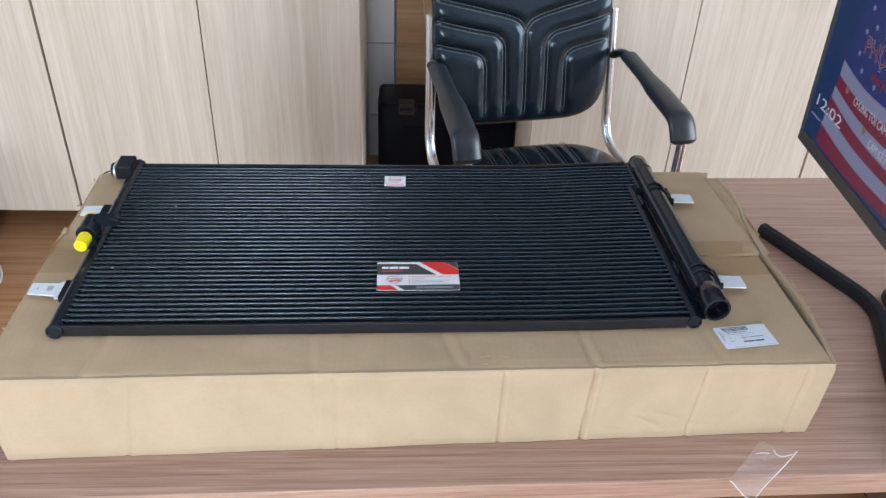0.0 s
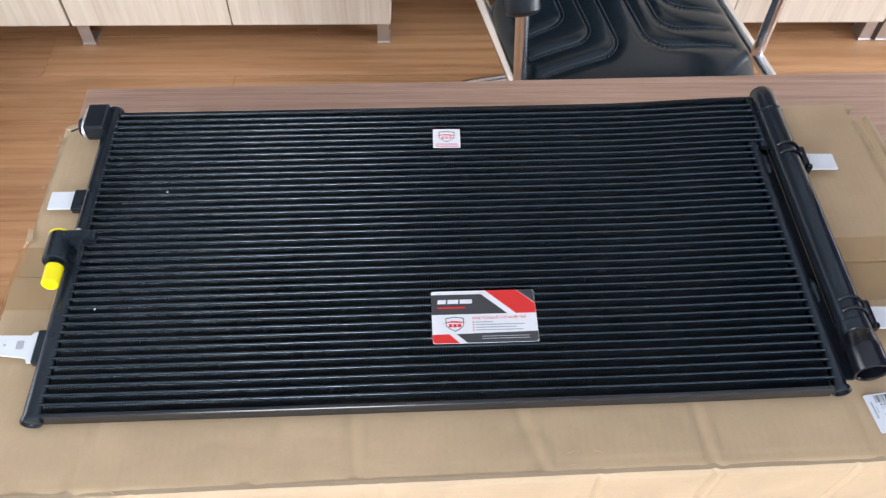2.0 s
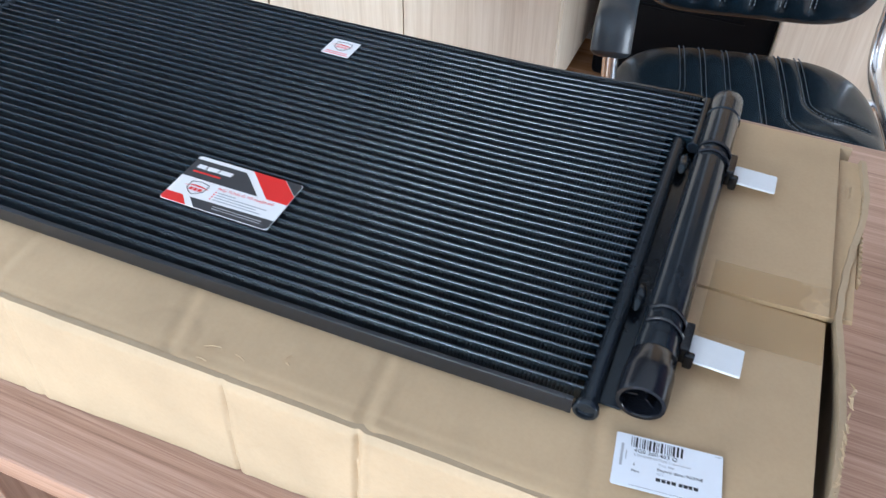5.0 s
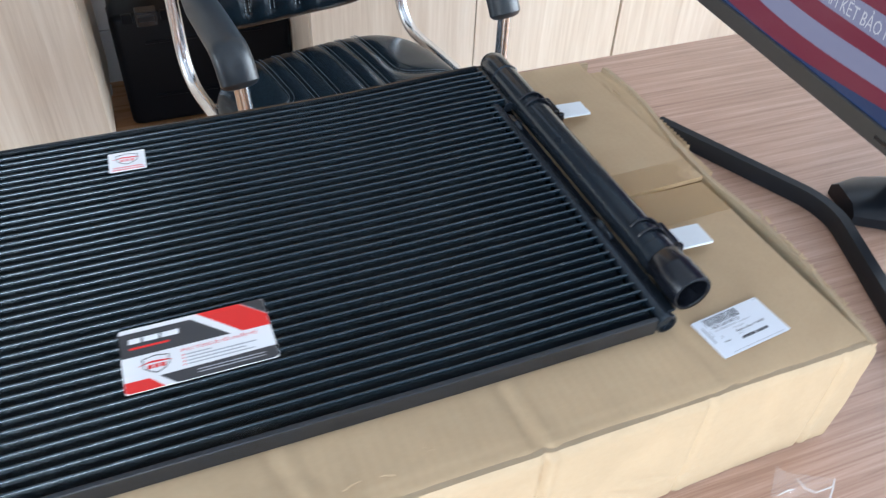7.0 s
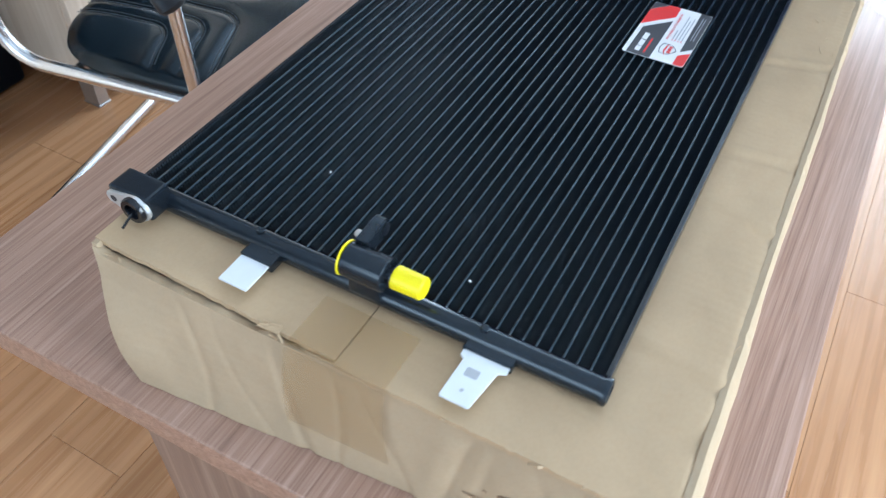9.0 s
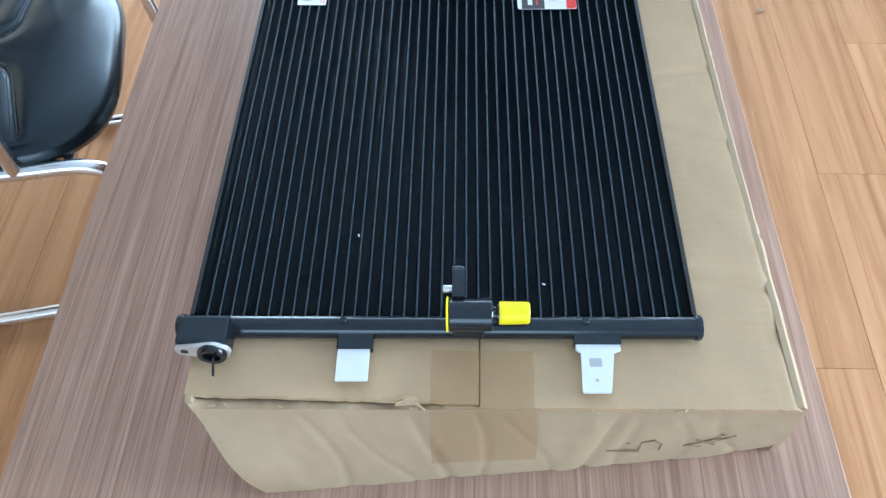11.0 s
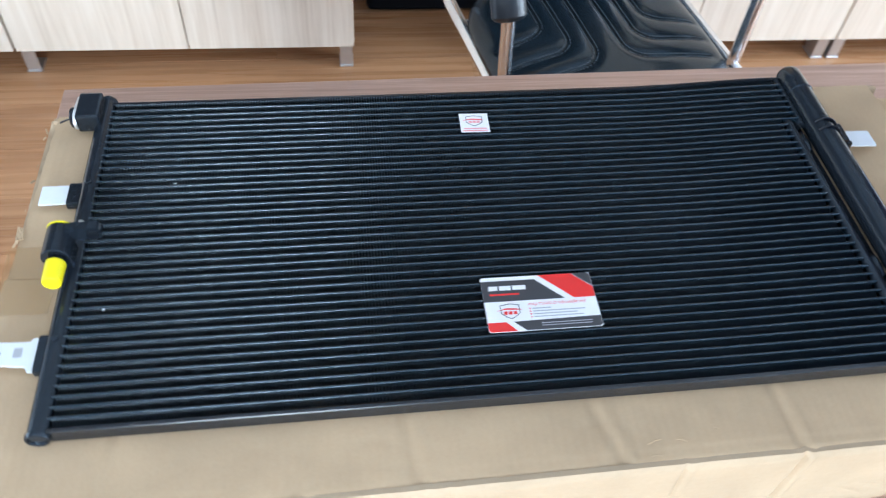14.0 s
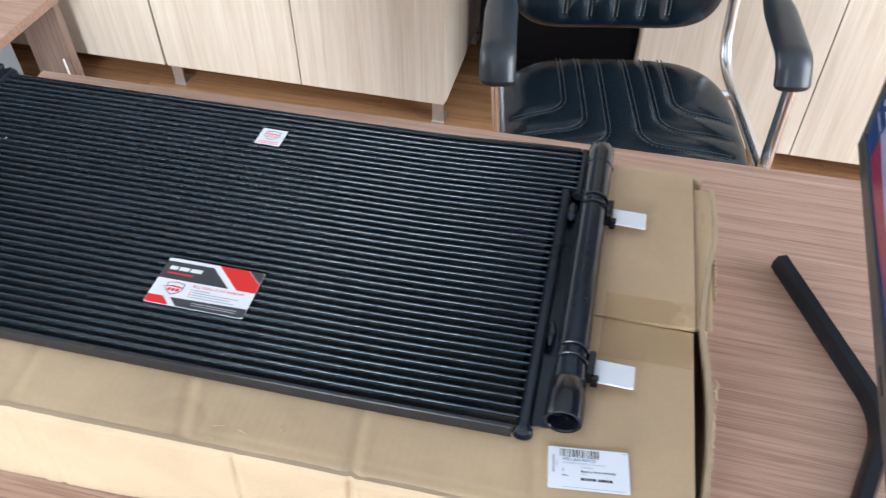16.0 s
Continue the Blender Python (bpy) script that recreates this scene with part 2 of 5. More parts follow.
def boxed(lo, hi, bevel=0.0, seg=2, m=None):
    bm = bmesh.new()
    box(bm, lo, hi, bevel, seg, m)
    return bm


def sweep(bm, pts, radius, seg=12, closed=False, cap=True, flat=1.0):
    """A round bar along a line of points; radius may be a list."""
    pts = [Vector(p) for p in pts]
    rad = radius if isinstance(radius, (list, tuple)) else [radius] * len(pts)
    rings, up = [], None
    for i, p in enumerate(pts):
        a = pts[i - 1] if i or closed else p
        b = pts[(i + 1) % len(pts)] if i + 1 < len(pts) or closed else p
        d = (b - a).normalized()
        if up is None:
            up = Vector((0, 0, 1)) if abs(d.z) < 0.9 else Vector((1, 0, 0))
        side = d.cross(up).normalized()
        up = side.cross(d).normalized()
        rings.append([bm.verts.new(p + rad[i] * (math.cos(2 * math.pi * k / seg) * side + flat * math.sin(2 * math.pi * k / seg) * up)) for k in range(seg)])
    pairs = list(zip(rings, rings[1:])) + ([(rings[-1], rings[0])] if closed else [])
    for r0, r1 in pairs:
        for k in range(seg):
            bm.faces.new((r0[k], r0[(k + 1) % seg], r1[(k + 1) % seg], r1[k]))
    if cap and not closed:
        bm.faces.new(rings[0][::-1])
        bm.faces.new(rings[-1])
    bmesh.ops.recalc_face_normals(bm, faces=bm.faces[:])


def swept(pts, radius, seg=12, closed=False, cap=True, flat=1.0):
    bm = bmesh.new()
    sweep(bm, pts, radius, seg, closed, cap, flat)
    return bm


def rounded_path(corners, radius, steps=6):
    """A line through corners with rounded bends."""
    c = [Vector(p) for p in corners]
    out = [c[0]]
    for a, b, d in zip(c, c[1:], c[2:]):
        r = min(radius, (b - a).length * 0.48, (d - b).length * 0.48)
        p, q = b + (a - b).normalized() * r, b + (d - b).normalized() * r
        for k in range(steps + 1):
            s = k / steps
            out.append((1 - s) ** 2 * p + 2 * s * (1 - s) * b + s * s * q)
    return out + [c[-1]]


def lathe(bm, profile, origin, axis, seg=28):
    """Turned shape: profile of (along, radius) round an axis from origin."""
    axis = Vector(axis).normalized()
    u = axis.orthogonal().normalized()
    v = axis.cross(u)
    rings = []
    for along, rad in profile:
        c = Vector(origin) + axis * along
        rings.append([bm.verts.new(c + max(rad, 1e-5) * (math.cos(2 * math.pi * k / seg) * u + math.sin(2 * math.pi * k / seg) * v)) for k in range(seg)])
    for r0, r1 in zip(rings, rings[1:]):
        for k in range(seg):
            bm.faces.new((r0[k], r0[(k + 1) % seg], r1[(k + 1) % seg], r1[k]))
    bm.faces.new(rings[0][::-1])
    bm.faces.new(rings[-1])
    bmesh.ops.recalc_face_normals(bm, faces=bm.faces[:])


def lathed(profile, origin, axis, seg=28):
    bm = bmesh.new()
    lathe(bm, profile, origin, axis, seg)
    return bm


def sheet(corners, nx, ny, thick, lift=None):
    """A thick, slightly uneven board between four corners; lift(u, v) moves it along its normal, in metres."""
    a, b, c, d = (Vector(p) for p in corners)
    nrm = (b - a).cross(d - a).normalized()
    bm = bmesh.new()
    top, low = [], []
    for j in range(ny + 1):
        for i in range(nx + 1):
            u, v = i / nx, j / ny
            p = (1 - u) * (1 - v) * a + u * (1 - v) * b + u * v * c + (1 - u) * v * d
            off = lift(u, v) if lift else 0
            p = p + nrm * off if not isinstance(off, Vector) else p + off
            top.append(bm.verts.new(p))
            low.append(bm.verts.new(p - nrm * thick))
    w = nx + 1
    for j in range(ny):
        for i in range(nx):
            k = j * w + i
            bm.faces.new((top[k], top[k + 1], top[k + w + 1], top[k + w]))
            bm.faces.new((low[k], low[k + w], low[k + w + 1], low[k + 1]))
    edge = [i for i in range(nx)] + [nx + j * w for j in range(ny)] + [ny * w + i for i in range(nx, 0, -1)] + [j * w for j in range(ny, 0, -1)]
    for k0, k1 in zip(edge, edge[1:] + edge[:1]):
        bm.faces.new((top[k1], top[k0], low[k0], low[k1]))
    return bm


def prism(outline, z0, z1, m=None, bevel=0.0):
    """A flat shape of (x, y) corners with thickness."""
    bm = bmesh.new()
    f = bm.faces.new([bm.verts.new((x, y, z0)) for x, y in outline])
    r = bmesh.ops.extrude_face_region(bm, geom=[f])
    bmesh.ops.translate(bm, vec=(0, 0, z1 - z0), verts=[v for v in r["geom"] if isinstance(v, bmesh.types.BMVert)])
    bmesh.ops.recalc_face_normals(bm, faces=bm.faces[:])
    if bevel:
        rim = [e for e in bm.edges if abs(e.verts[0].co.z - e.verts[1].co.z) < 1e-7 and e.verts[0].co.z > (z0 + z1) / 2]
        bmesh.ops.bevel(bm, geom=rim, offset=bevel, segments=2, affect="EDGES")
    if m:
        bmesh.ops.transform(bm, matrix=m, verts=bm.verts[:])
    return bm


def rounded_rect(x0, y0, x1, y1, r, steps=5):
    out = []
    for cx, cy, a0 in ((x1 - r, y0 + r, -90), (x1 - r, y1 - r, 0), (x0 + r, y1 - r, 90), (x0 + r, y0 + r, 180)):
        for k in range(steps + 1):
            a = radians(a0 + 90 * k / steps)
            out.append((cx + r * math.cos(a), cy + r * math.sin(a)))
    return out


def lettering(name, body, size, mat, parent, m, width=None, local=False):
    """A line of letters as a thin mesh, its lower left corner at m."""
    cu = bpy.data.curves.new(name, "FONT")
    cu.body, cu.size, cu.extrude, cu.resolution_u = body, size, 0.00004, 2
    ob = bpy.data.objects.new(name, cu)
    scene.collection.objects.link(ob)
    me = bpy.data.meshes.new_from_object(ob.evaluated_get(bpy.context.evaluated_depsgraph_get()))
    bpy.data.objects.remove(ob)
    me.materials.clear()
    me.materials.append(mat)
    if width:
        xs = [v.co.x for v in me.vertices]
        me.transform(Matrix.Diagonal((width / max(1e-6, max(xs) - min(xs)), 1, 1, 1)))
    me.transform(m)
    return part(name, me, mat, parent, local=local)


def soft(x, a, b):
    s = min(1.0, max(0.0, (x - a) / (b - a)))
    return s * s * (3 - 2 * s)


def ridge(x, at, width):
    return math.exp(-(((x - at) / width) ** 2))


def wavy(x, y, scale, seed=0.0):
    return noise.noise(Vector((x * scale, y * scale, seed)))


# ---- the room ----
# unseen walls and ceiling, added to close the room and carry bounce light
X0, X1, Y0, Y1, CEIL = -3.2, 4.2, -2.4, 2.0, 2.9
WALL = 0.15


def wall(name, lo, hi, label):
    return tagged(part(name, boxed(lo, hi), COOL_WALL_PAINT), label, "wall", kind="structure")


floor = tagged(part("floor", boxed((X0 - WALL, Y0 - WALL, -0.12), (X1 + WALL, Y1 + WALL, -0.0022)), JOINT), "orange-brown oak laminate floor laid in long planks", "floor", kind="structure")
tagged(part("ceiling", boxed((X0 - WALL, Y0 - WALL, CEIL), (X1 + WALL, Y1 + WALL, CEIL + 0.15)), COOL_CEILING_PAINT), "plain bluish ceiling, unseen, toned to dim and cool reflections", "ceiling", kind="structure")
wall("wall_north", (X0, Y1, 0), (X1, Y1 + WALL, CEIL), "plain pale painted wall behind the cabinets")
# the opening here is assumed, to let in the added west fill
bm = bmesh.new()
for a, b, z0, z1 in ((Y0 - WALL, -0.4, 0, CEIL), (1.4, Y1 + WALL, 0, CEIL), (-0.4, 1.4, 0, 0.9), (-0.4, 1.4, 2.3, CEIL)):
    box(bm, (X0 - WALL, a, z0), (X0, b, z1))
tagged(part("wall_west", bm, COOL_WALL_PAINT), "plain pale side wall around an unseen, added opening", "wall", kind="structure")
# the wall behind the camera, with its open doorway
south = [((X0, -0.78), 0, CEIL), ((-0.02, X1), 0, CEIL), ((-0.78, -0.02), 2.2, CEIL)]
bm = bmesh.new()
for (a, b), z0, z1 in south:
    box(bm, (a, Y0 - WALL, z0), (b, Y0, z1))
tagged(part("wall_south", bm, COOL_WALL_PAINT), "plain pale wall around an open doorway", "wall", kind="structure")
bm = bmesh.new()
for a, b, z0, z1 in ((Y0 - WALL, -1.05, 0, CEIL), (1.75, Y1 + WALL, 0, CEIL), (-1.05, 1.75, 0, 0.4), (-1.05, 1.75, 2.87, CEIL)):
    box(bm, (X1, a, z0), (X1 + WALL, b, z1))
tagged(part("wall_east", bm, COOL_WALL_PAINT), "plain pale wall around a window", "wall", kind="structure")

# unseen dark panelling over the cabinets, added so glossy black parts reflect less
upper = tagged(part("unseen_panelling", boxed((X0, Y1 - 0.012, 0.9), (X1, Y1 - 0.001, CEIL)), UNSEEN_PANEL_WOOD), "unseen dark panelling added above the cabinets to dim reflections", "wall", kind="structure")
# tiled pier and wall boards in the gap between the cabinets
pier = tagged(part("wall_pier", boxed((-0.3, 1.962, 0), (-0.004, 1.999, CEIL)), GROUT), "narrow pier faced with glazed white tiles", "wall", kind="structure")
tile_mesh = mesh_of(boxed((-0.1455, -0.004, -0.1265), (0.1455, 0.004, 0.1265), 0.0015, 1), "tile", TILE_WHITE)
for k in range(11):
    t = part("tile", tile_mesh, TILE_WHITE, pier, local=True)
    t.location = (-0.1505, 1.9605, 0.029 + 0.257 * k)
boards = tagged(part("wall_boards", boxed((0.0, 1.985, 0), (0.9, 1.999, 2.3)), GROUT), "brown wooden boards on the wall", "wall", kind="structure")
board_mesh = mesh_of(boxed((-0.45, -0.006, -0.1), (0.45, 0.006, 0.1), 0.0012, 1), "board", WALL_WOOD)
for k in range(11):
    t = part("board", board_mesh, WALL_WOOD, boards, local=True)
    t.location = (0.452, 1.979, 0.112 + 0.2 * k)


# ---- cabinets along the wall ----
def cabinet(x0, x1, label, ends=(0, 1)):
    y0, y1, z0, z1 = 1.445, 1.955, 0.068, 1.2
    c = thing("filing_cabinet", ((x0 + x1) / 2, (y0 + y1) / 2, 0), label, "cabinet", "cabinets along the wall")
    part("body", boxed((x0, y0 + 0.02, z0), (x1, y1, z1), 0.0015, 1), CABINET_WOOD, c)
    mid = (x0 + x1) / 2
    for a, b in ((x0 + 0.0015, mid - 0.0015), (mid + 0.0015, x1 - 0.0015)):
        part("door", boxed((a, y0, z0 + 0.002), (b, y0 + 0.018, z1 - 0.002), 0.0012, 2), CABINET_WOOD, c)
    for x in [(x0 + 0.022, x1 - 0.022)[k] for k in ends]:
        for y in (y0 + 0.03, y1 - 0.05):
            bm = bmesh.new()
            box(bm, (x - 0.016, y - 0.02, 0.0), (x + 0.016, y - 0.016, z0 + 0.004), 0.0008, 1)
            box(bm, (x - 0.016, y - 0.018, 0.0), (x - 0.012, y + 0.03, z0 + 0.004), 0.0008, 1)
            box(bm, (x - 0.018, y - 0.022, 0.0), (x + 0.018, y + 0.032, 0.006), 0.001, 1)
            part("foot", bm, STEEL, c, "silver metal foot")
    return c


cabinet(-0.922, -0.094, "pale oak cabinet with two plain doors on silver feet")
cabinet(-1.759, -0.926, "pale oak cabinet with two plain doors on silver feet", (0,))
cabinet(-2.596, -1.763, "pale oak cabinet with two plain doors on silver feet", (0,))
cabinet(0.388, 1.222, "pale oak cabinet with two plain doors beside the wall gap")
cabinet(1.226, 2.06, "pale oak cabinet with two plain doors on silver feet")


# ---- the table ----
TOP = 0.727
TABLE_TURN = pose(-0.44, 0.49, 0, 0, 0, 1.2)
table = thing("office_table", (0.3, 0.2, 0), "brown wood-grain laminate office table with slab legs", "table")
part("tabletop", boxed((0, -0.614, TOP - 0.03), (1.62, 0, TOP), 0.0022, 3, TABLE_TURN), TABLE_WOOD, table)
for x in (0.09, 1.44):
    part("leg", boxed((x, -0.53, 0.004), (x + 0.03, -0.04, TOP - 0.0305), 0.001, 1, TABLE_TURN), TABLE_WOOD_Y, table)
part("modesty_panel", boxed((0.1205, -0.47, 0.28), (0.80, -0.452, TOP - 0.0305), 0.001, 1, TABLE_TURN), TABLE_WOOD, table)
for x in (0.105, 1.455):
    for y in (-0.5, -0.08):
        part("glide", lathed([(0, 0.014), (0.0045, 0.014)], TABLE_TURN @ Vector((x, y, 0)), (0, 0, 1), 14), BLACK_PLASTIC, table)

# ---- low stand with the computer beyond the table ----
stand = thing("low_stand", (-1.45, 1.15, 0), "low brown laminate stand holding a computer case", "stand")
part("top", boxed((-1.95, 0.88, 0.292), (-1.13, 1.42, 0.317), 0.002, 2), TABLE_WOOD, stand)
part("side_panel", boxed((-1.29, 1.36, 0), (-1.162, 1.385, 0.2915), 0.001, 1), TABLE_WOOD_Y, stand)
part("side_panel", boxed((-1.93, 0.9, 0), (-1.905, 1.40, 0.2915), 0.001, 1), TABLE_WOOD_Y, stand)
pc = thing("computer_case", (-1.5, 1.1, 0), "grey steel computer case lying under a low stand", "computer")
part("body", boxed((-1.74, 0.98, 0.006), (-1.31, 1.32, 0.2), 0.004, 2), PC_METAL, pc)
# vents are not cut: black bars paint the dark of each opening
for k in range(9):
    part("vent_slot_shade", boxed((-1.3105, 1.02 + 0.022 * k, 0.06), (-1.3085, 1.032 + 0.022 * k, 0.15)), BLACK_PLASTIC, pc)
for k in range(3):
    part("rib", boxed((-1.60 + 0.09 * k, 0.9775, 0.02), (-1.57 + 0.09 * k, 0.9805, 0.19), 0.001, 1), PC_METAL, pc)
for x in (-1.7, -1.35):
    part("foot", boxed((x - 0.015, 1.1, 0), (x + 0.015, 1.2, 0.0065)), BLACK_PLASTIC, pc)
coil = []
for k in range(90):
    a = k / 90 * 2 * math.pi * 4.5
    coil.append((-1.215 + 0.012 * math.sin(a * 0.37), 1.03 + 0.042 * math.cos(a) + 0.004 * math.sin(a * 2.3), 0.105 + 0.085 * math.sin(a) + 0.004 * math.cos(a * 1.7)))
coil += [(-1.2, 0.98, 0.08), (-1.19, 0.95, 0.02), (-1.16, 0.9, 0.004), (-1.08, 0.86, 0.004), (-1.0, 0.9, 0.004)]
tagged(part("cable_coil", swept(coil, 0.0035, 8), WHITE_CABLE), "white cable coiled beside the computer case", "cable")
mesh_cable = [(-1.17, 1.335, 0.12), (-1.155, 1.32, 0.05), (-1.13, 1.29, 0.006), (-1.07, 1.2, 0.004), (-1.08, 1.08, 0.004), (-1.16, 0.98, 0.004), (-1.25, 0.93, 0.004)]
tagged(part("cable", swept(rounded_path(mesh_cable, 0.05), 0.003, 8), WHITE_CABLE), "thin white cable lying on the floor", "cable")

# ---- far pedestal on the other side of the room ----
ped = thing("drawer_pedestal", (1.25, -1.1, 0), "brown laminate drawer pedestal standing on the floor", "cabinet")
part("body", boxed((1.0, -1.35, 0.0), (1.45, -0.93, 0.62), 0.002, 2), TABLE_WOOD_Y, ped)
for k in range(3):
    part("drawer", boxed((0.982, -1.345, 0.02 + 0.2 * k), (0.9995, -0.935, 0.21 + 0.2 * k), 0.002, 2), TABLE_WOOD_Y, ped)


# ---- black case in the gap ----
case = thing("tool_case", (0.16, 1.78, 0), "black moulded plastic tool case standing on its edge", "case")
body = boxed((-0.054, 1.69, 0.006), (0.385, 1.875, 0.312), 0.022, 4)
part("body", body, CASE_PLASTIC, case)
part("lid_seam", boxed((-0.056, 1.776, 0.02), (0.387, 1.786, 0.302), 0.002, 1), BLACK_PLASTIC, case)
for x in (0.035, 0.29):
    part("latch", boxed((x - 0.026, 1.683, 0.284), (x + 0.026, 1.72, 0.322), 0.004, 2), BLACK_PLASTIC, case, "glossy black latch")
    part("latch_plate", boxed((x - 0.019, 1.681, 0.297), (x + 0.019, 1.684, 0.311), 0.001, 1), GREY_PLASTIC, case)
for x in (-0.01, 0.08, 0.25, 0.34):
    part("rib", boxed((x - 0.012, 1.685, 0.294), (x + 0.012, 1.70, 0.318), 0.003, 2), CASE_PLASTIC, case)
for z in (0.09, 0.24):
    part("recess_rib", boxed((0.02, 1.686, z - 0.004), (0.31, 1.692, z + 0.004), 0.0015, 1), CASE_PLASTIC, case)
for x in (0.0, 0.33):
    part("foot", boxed((x - 0.02, 1.72, 0), (x + 0.02, 1.84, 0.007)), BLACK_PLASTIC, case)
tagged(part("wall_cable", swept(rounded_path([(0.085, 1.966, 1.2), (0.083, 1.966, 0.62), (0.1, 1.966, 0.46), (0.13, 1.966, 0.36), (0.16, 1.95, 0.02), (0.2, 1.93, 0.005)], 0.05), 0.003, 8), BEIGE_CABLE), "thin beige cable hanging down the wall", "cable")


# ---- the visitor chair ----
chair = thing("office_chair", (0.395, 0.934, 0), "black leatherette cantilever office chair with chrome frame", "chair", turn=12)
HALF = {-1: 0.248, 1: 0.236}
for s in (-1, 1):
    x = s * HALF[s]
    xt = x - s * 0.007
    line = rounded_path([(xt, 0.365, 0.745), (x - s * 0.004, 0.335, 0.56), (x, 0.315, 0.405), (x, -0.19, 0.385), (x, -0.235, 0.02), (x, 0.1, 0.014), (x, 0.33, 0.014)], 0.075, 8)
    part("frame_tube", swept(line, 0.0125, 14), CHROME, chair, "chrome tube", local=True)
    part("tube_cap", lathed([(0, 0.0128), (0.004, 0.0128), (0.007, 0.008)], (xt, 0.366, 0.743), (0, 0.1, 1), 14), CHROME, chair, local=True)
    # armrest: steel link, padded bar that wraps over the front bend, and the post below
    xr, xf = (-0.246, -0.264) if s < 0 else (0.244, 0.228)
    part("arm_link", swept(rounded_path([(x - s * 0.005, 0.345, 0.63), (xr, 0.31, 0.65), (xr, 0.26, 0.65)], 0.03), 0.011, 12), GREY_PLASTIC, chair, local=True)
    pad = rounded_path([(xr, 0.275, 0.652), (xr * 0.6 + xf * 0.4, 0.14, 0.64), (xf, -0.034, 0.624), (xf, -0.056, 0.586)], 0.045, 8)
    n = len(pad) - 1
    first, last = (pad[1] - pad[0]).normalized(), (pad[-1] - pad[-2]).normalized()
    rad = [0.0225 + 0.008 * soft(k / n, 0.1, 0.6) for k in range(n + 1)]
    ends = ((0.0, 0.94), (0.004, 0.8), (0.0065, 0.5))
    pad = [pad[0] - first * d for d, f in reversed(ends)] + pad + [pad[-1] + last * (0.002 + d) for d, f in ends]
    rad = [0.0225 * f for d, f in reversed(ends)] + rad + [0.0305 * f for d, f in ends]
    bm = bmesh.new()
    sweep(bm, pad, rad, 18, flat=0.6)
    part("armrest_pad", bm, ARM_PLASTIC, chair, "dark polyurethane armrest", local=True)
    part("arm_post", swept([(xf, -0.054, 0.592), (xf * 0.5 + x * 0.5, -0.05, 0.48), (x, -0.046, 0.392)], 0.0118, 14), CHROME, chair, "chrome arm post", local=True)
part("rear_floor_bar", swept(rounded_path([(-HALF[-1], 0.325, 0.014), (-HALF[-1], 0.395, 0.014), (HALF[1], 0.395, 0.014), (HALF[1], 0.325, 0.014)], 0.06, 8), 0.0125, 14), CHROME, chair, "chrome floor bar", local=True)
part("cross_bar", swept([(-HALF[-1], 0.2, 0.392), (HALF[1], 0.2, 0.392)], 0.010, 12), CHROME, chair, local=True)
part("cross_bar", swept([(-HALF[-1], -0.12, 0.38), (HALF[1], -0.12, 0.38)], 0.010, 12), CHROME, chair, local=True)
for s in (-1, 1):
    part("foot_pad", boxed((s * HALF[s] - 0.014, -0.16, 0.0), (s * HALF[s] + 0.014, -0.12, 0.0125), 0.002, 1), BLACK_PLASTIC, chair, local=True)


def cushion(wide, deep, thick, corner, groove, nx=56, ny=56, bow=0.0, taper=0.0):
    """Upholstered pad in its own plane: domed, with sewn channels given by groove(x, y)."""
    bm = bmesh.new()
    grid = {}
    for side in (1, -1):
        for j in range(ny + 1):
            for i in range(nx + 1):
                u, v = 2 * i / nx - 1, 2 * j / ny - 1
                # squircle map keeps the rim round
                k = (abs(u) ** corner + abs(v) ** corner) ** (1 / corner)
                e = max(abs(u), abs(v))
                f = e / k if k else 1
                px, py = u * f, v * f
                edge = max(0.0, 1 - e ** 8) ** 0.5
                x, y = px * wide / 2 * (1 + taper * py), py * deep / 2
                h = thick / 2 * edge
                if side > 0:
                    h += 0.008 * (1 - px * px) * (1 - py * py) * edge - groove(x, y) * edge
                grid[side, i, j] = bm.verts.new((x, y, side * h + bow * px * px))
    for side in (1, -1):
        for j in range(ny):
            for i in range(nx):
                q = [grid[side, i, j], grid[side, i + 1, j], grid[side, i + 1, j + 1], grid[side, i, j + 1]]
                bm.faces.new(q if side > 0 else q[::-1])
    bmesh.ops.remove_doubles(bm, verts=bm.verts[:], dist=0.0004)
    bmesh.ops.recalc_face_normals(bm, faces=bm.faces[:])
    return bm


# sewn lines of the backrest (own plane, x right, y up) and of the seat
BACK_LINES, SEAT_LINES = [], []
for s in (-1, 1):
    BACK_LINES += [[(s * 0.222, 0.056), (s * 0.115, 0.029), (s * 0.045, 0.011), (s * 0.014, -0.002), (s * 0.001, -0.024)],
                   [(s * 0.222, 0.005), (s * 0.13, -0.019), (s * 0.074, -0.031), (s * 0.055, -0.052), (s * 0.053, -0.222)],
                   [(s * 0.222, -0.050), (s * 0.146, -0.067), (s * 0.113, -0.077), (s * 0.103, -0.100), (s * 0.104, -0.218)]]
    SEAT_LINES += [[(s * 0.205, 0.012), (s * 0.128, 0.029), (s * 0.104, 0.052), (s * 0.104, 0.222)],
                   [(s * 0.200, -0.040), (s * 0.092, -0.025), (s * 0.068, 0.0), (s * 0.068, 0.225)],
                   [(s * 0.190, -0.090), (s * 0.052, -0.068), (s * 0.028, -0.04), (s * 0.026, 0.225)]]
BACK_LINES.append([(0.0, -0.024), (0.0, -0.225)])
BACK_LINES = [[(x, y + 0.008) for x, y in line] for line in BACK_LINES]
BACK_LINES, SEAT_LINES = ([[(p.x, p.y) for p in rounded_path([(x, y, 0) for x, y in line], 0.022, 4)] for line in lines] for lines in (BACK_LINES, SEAT_LINES))


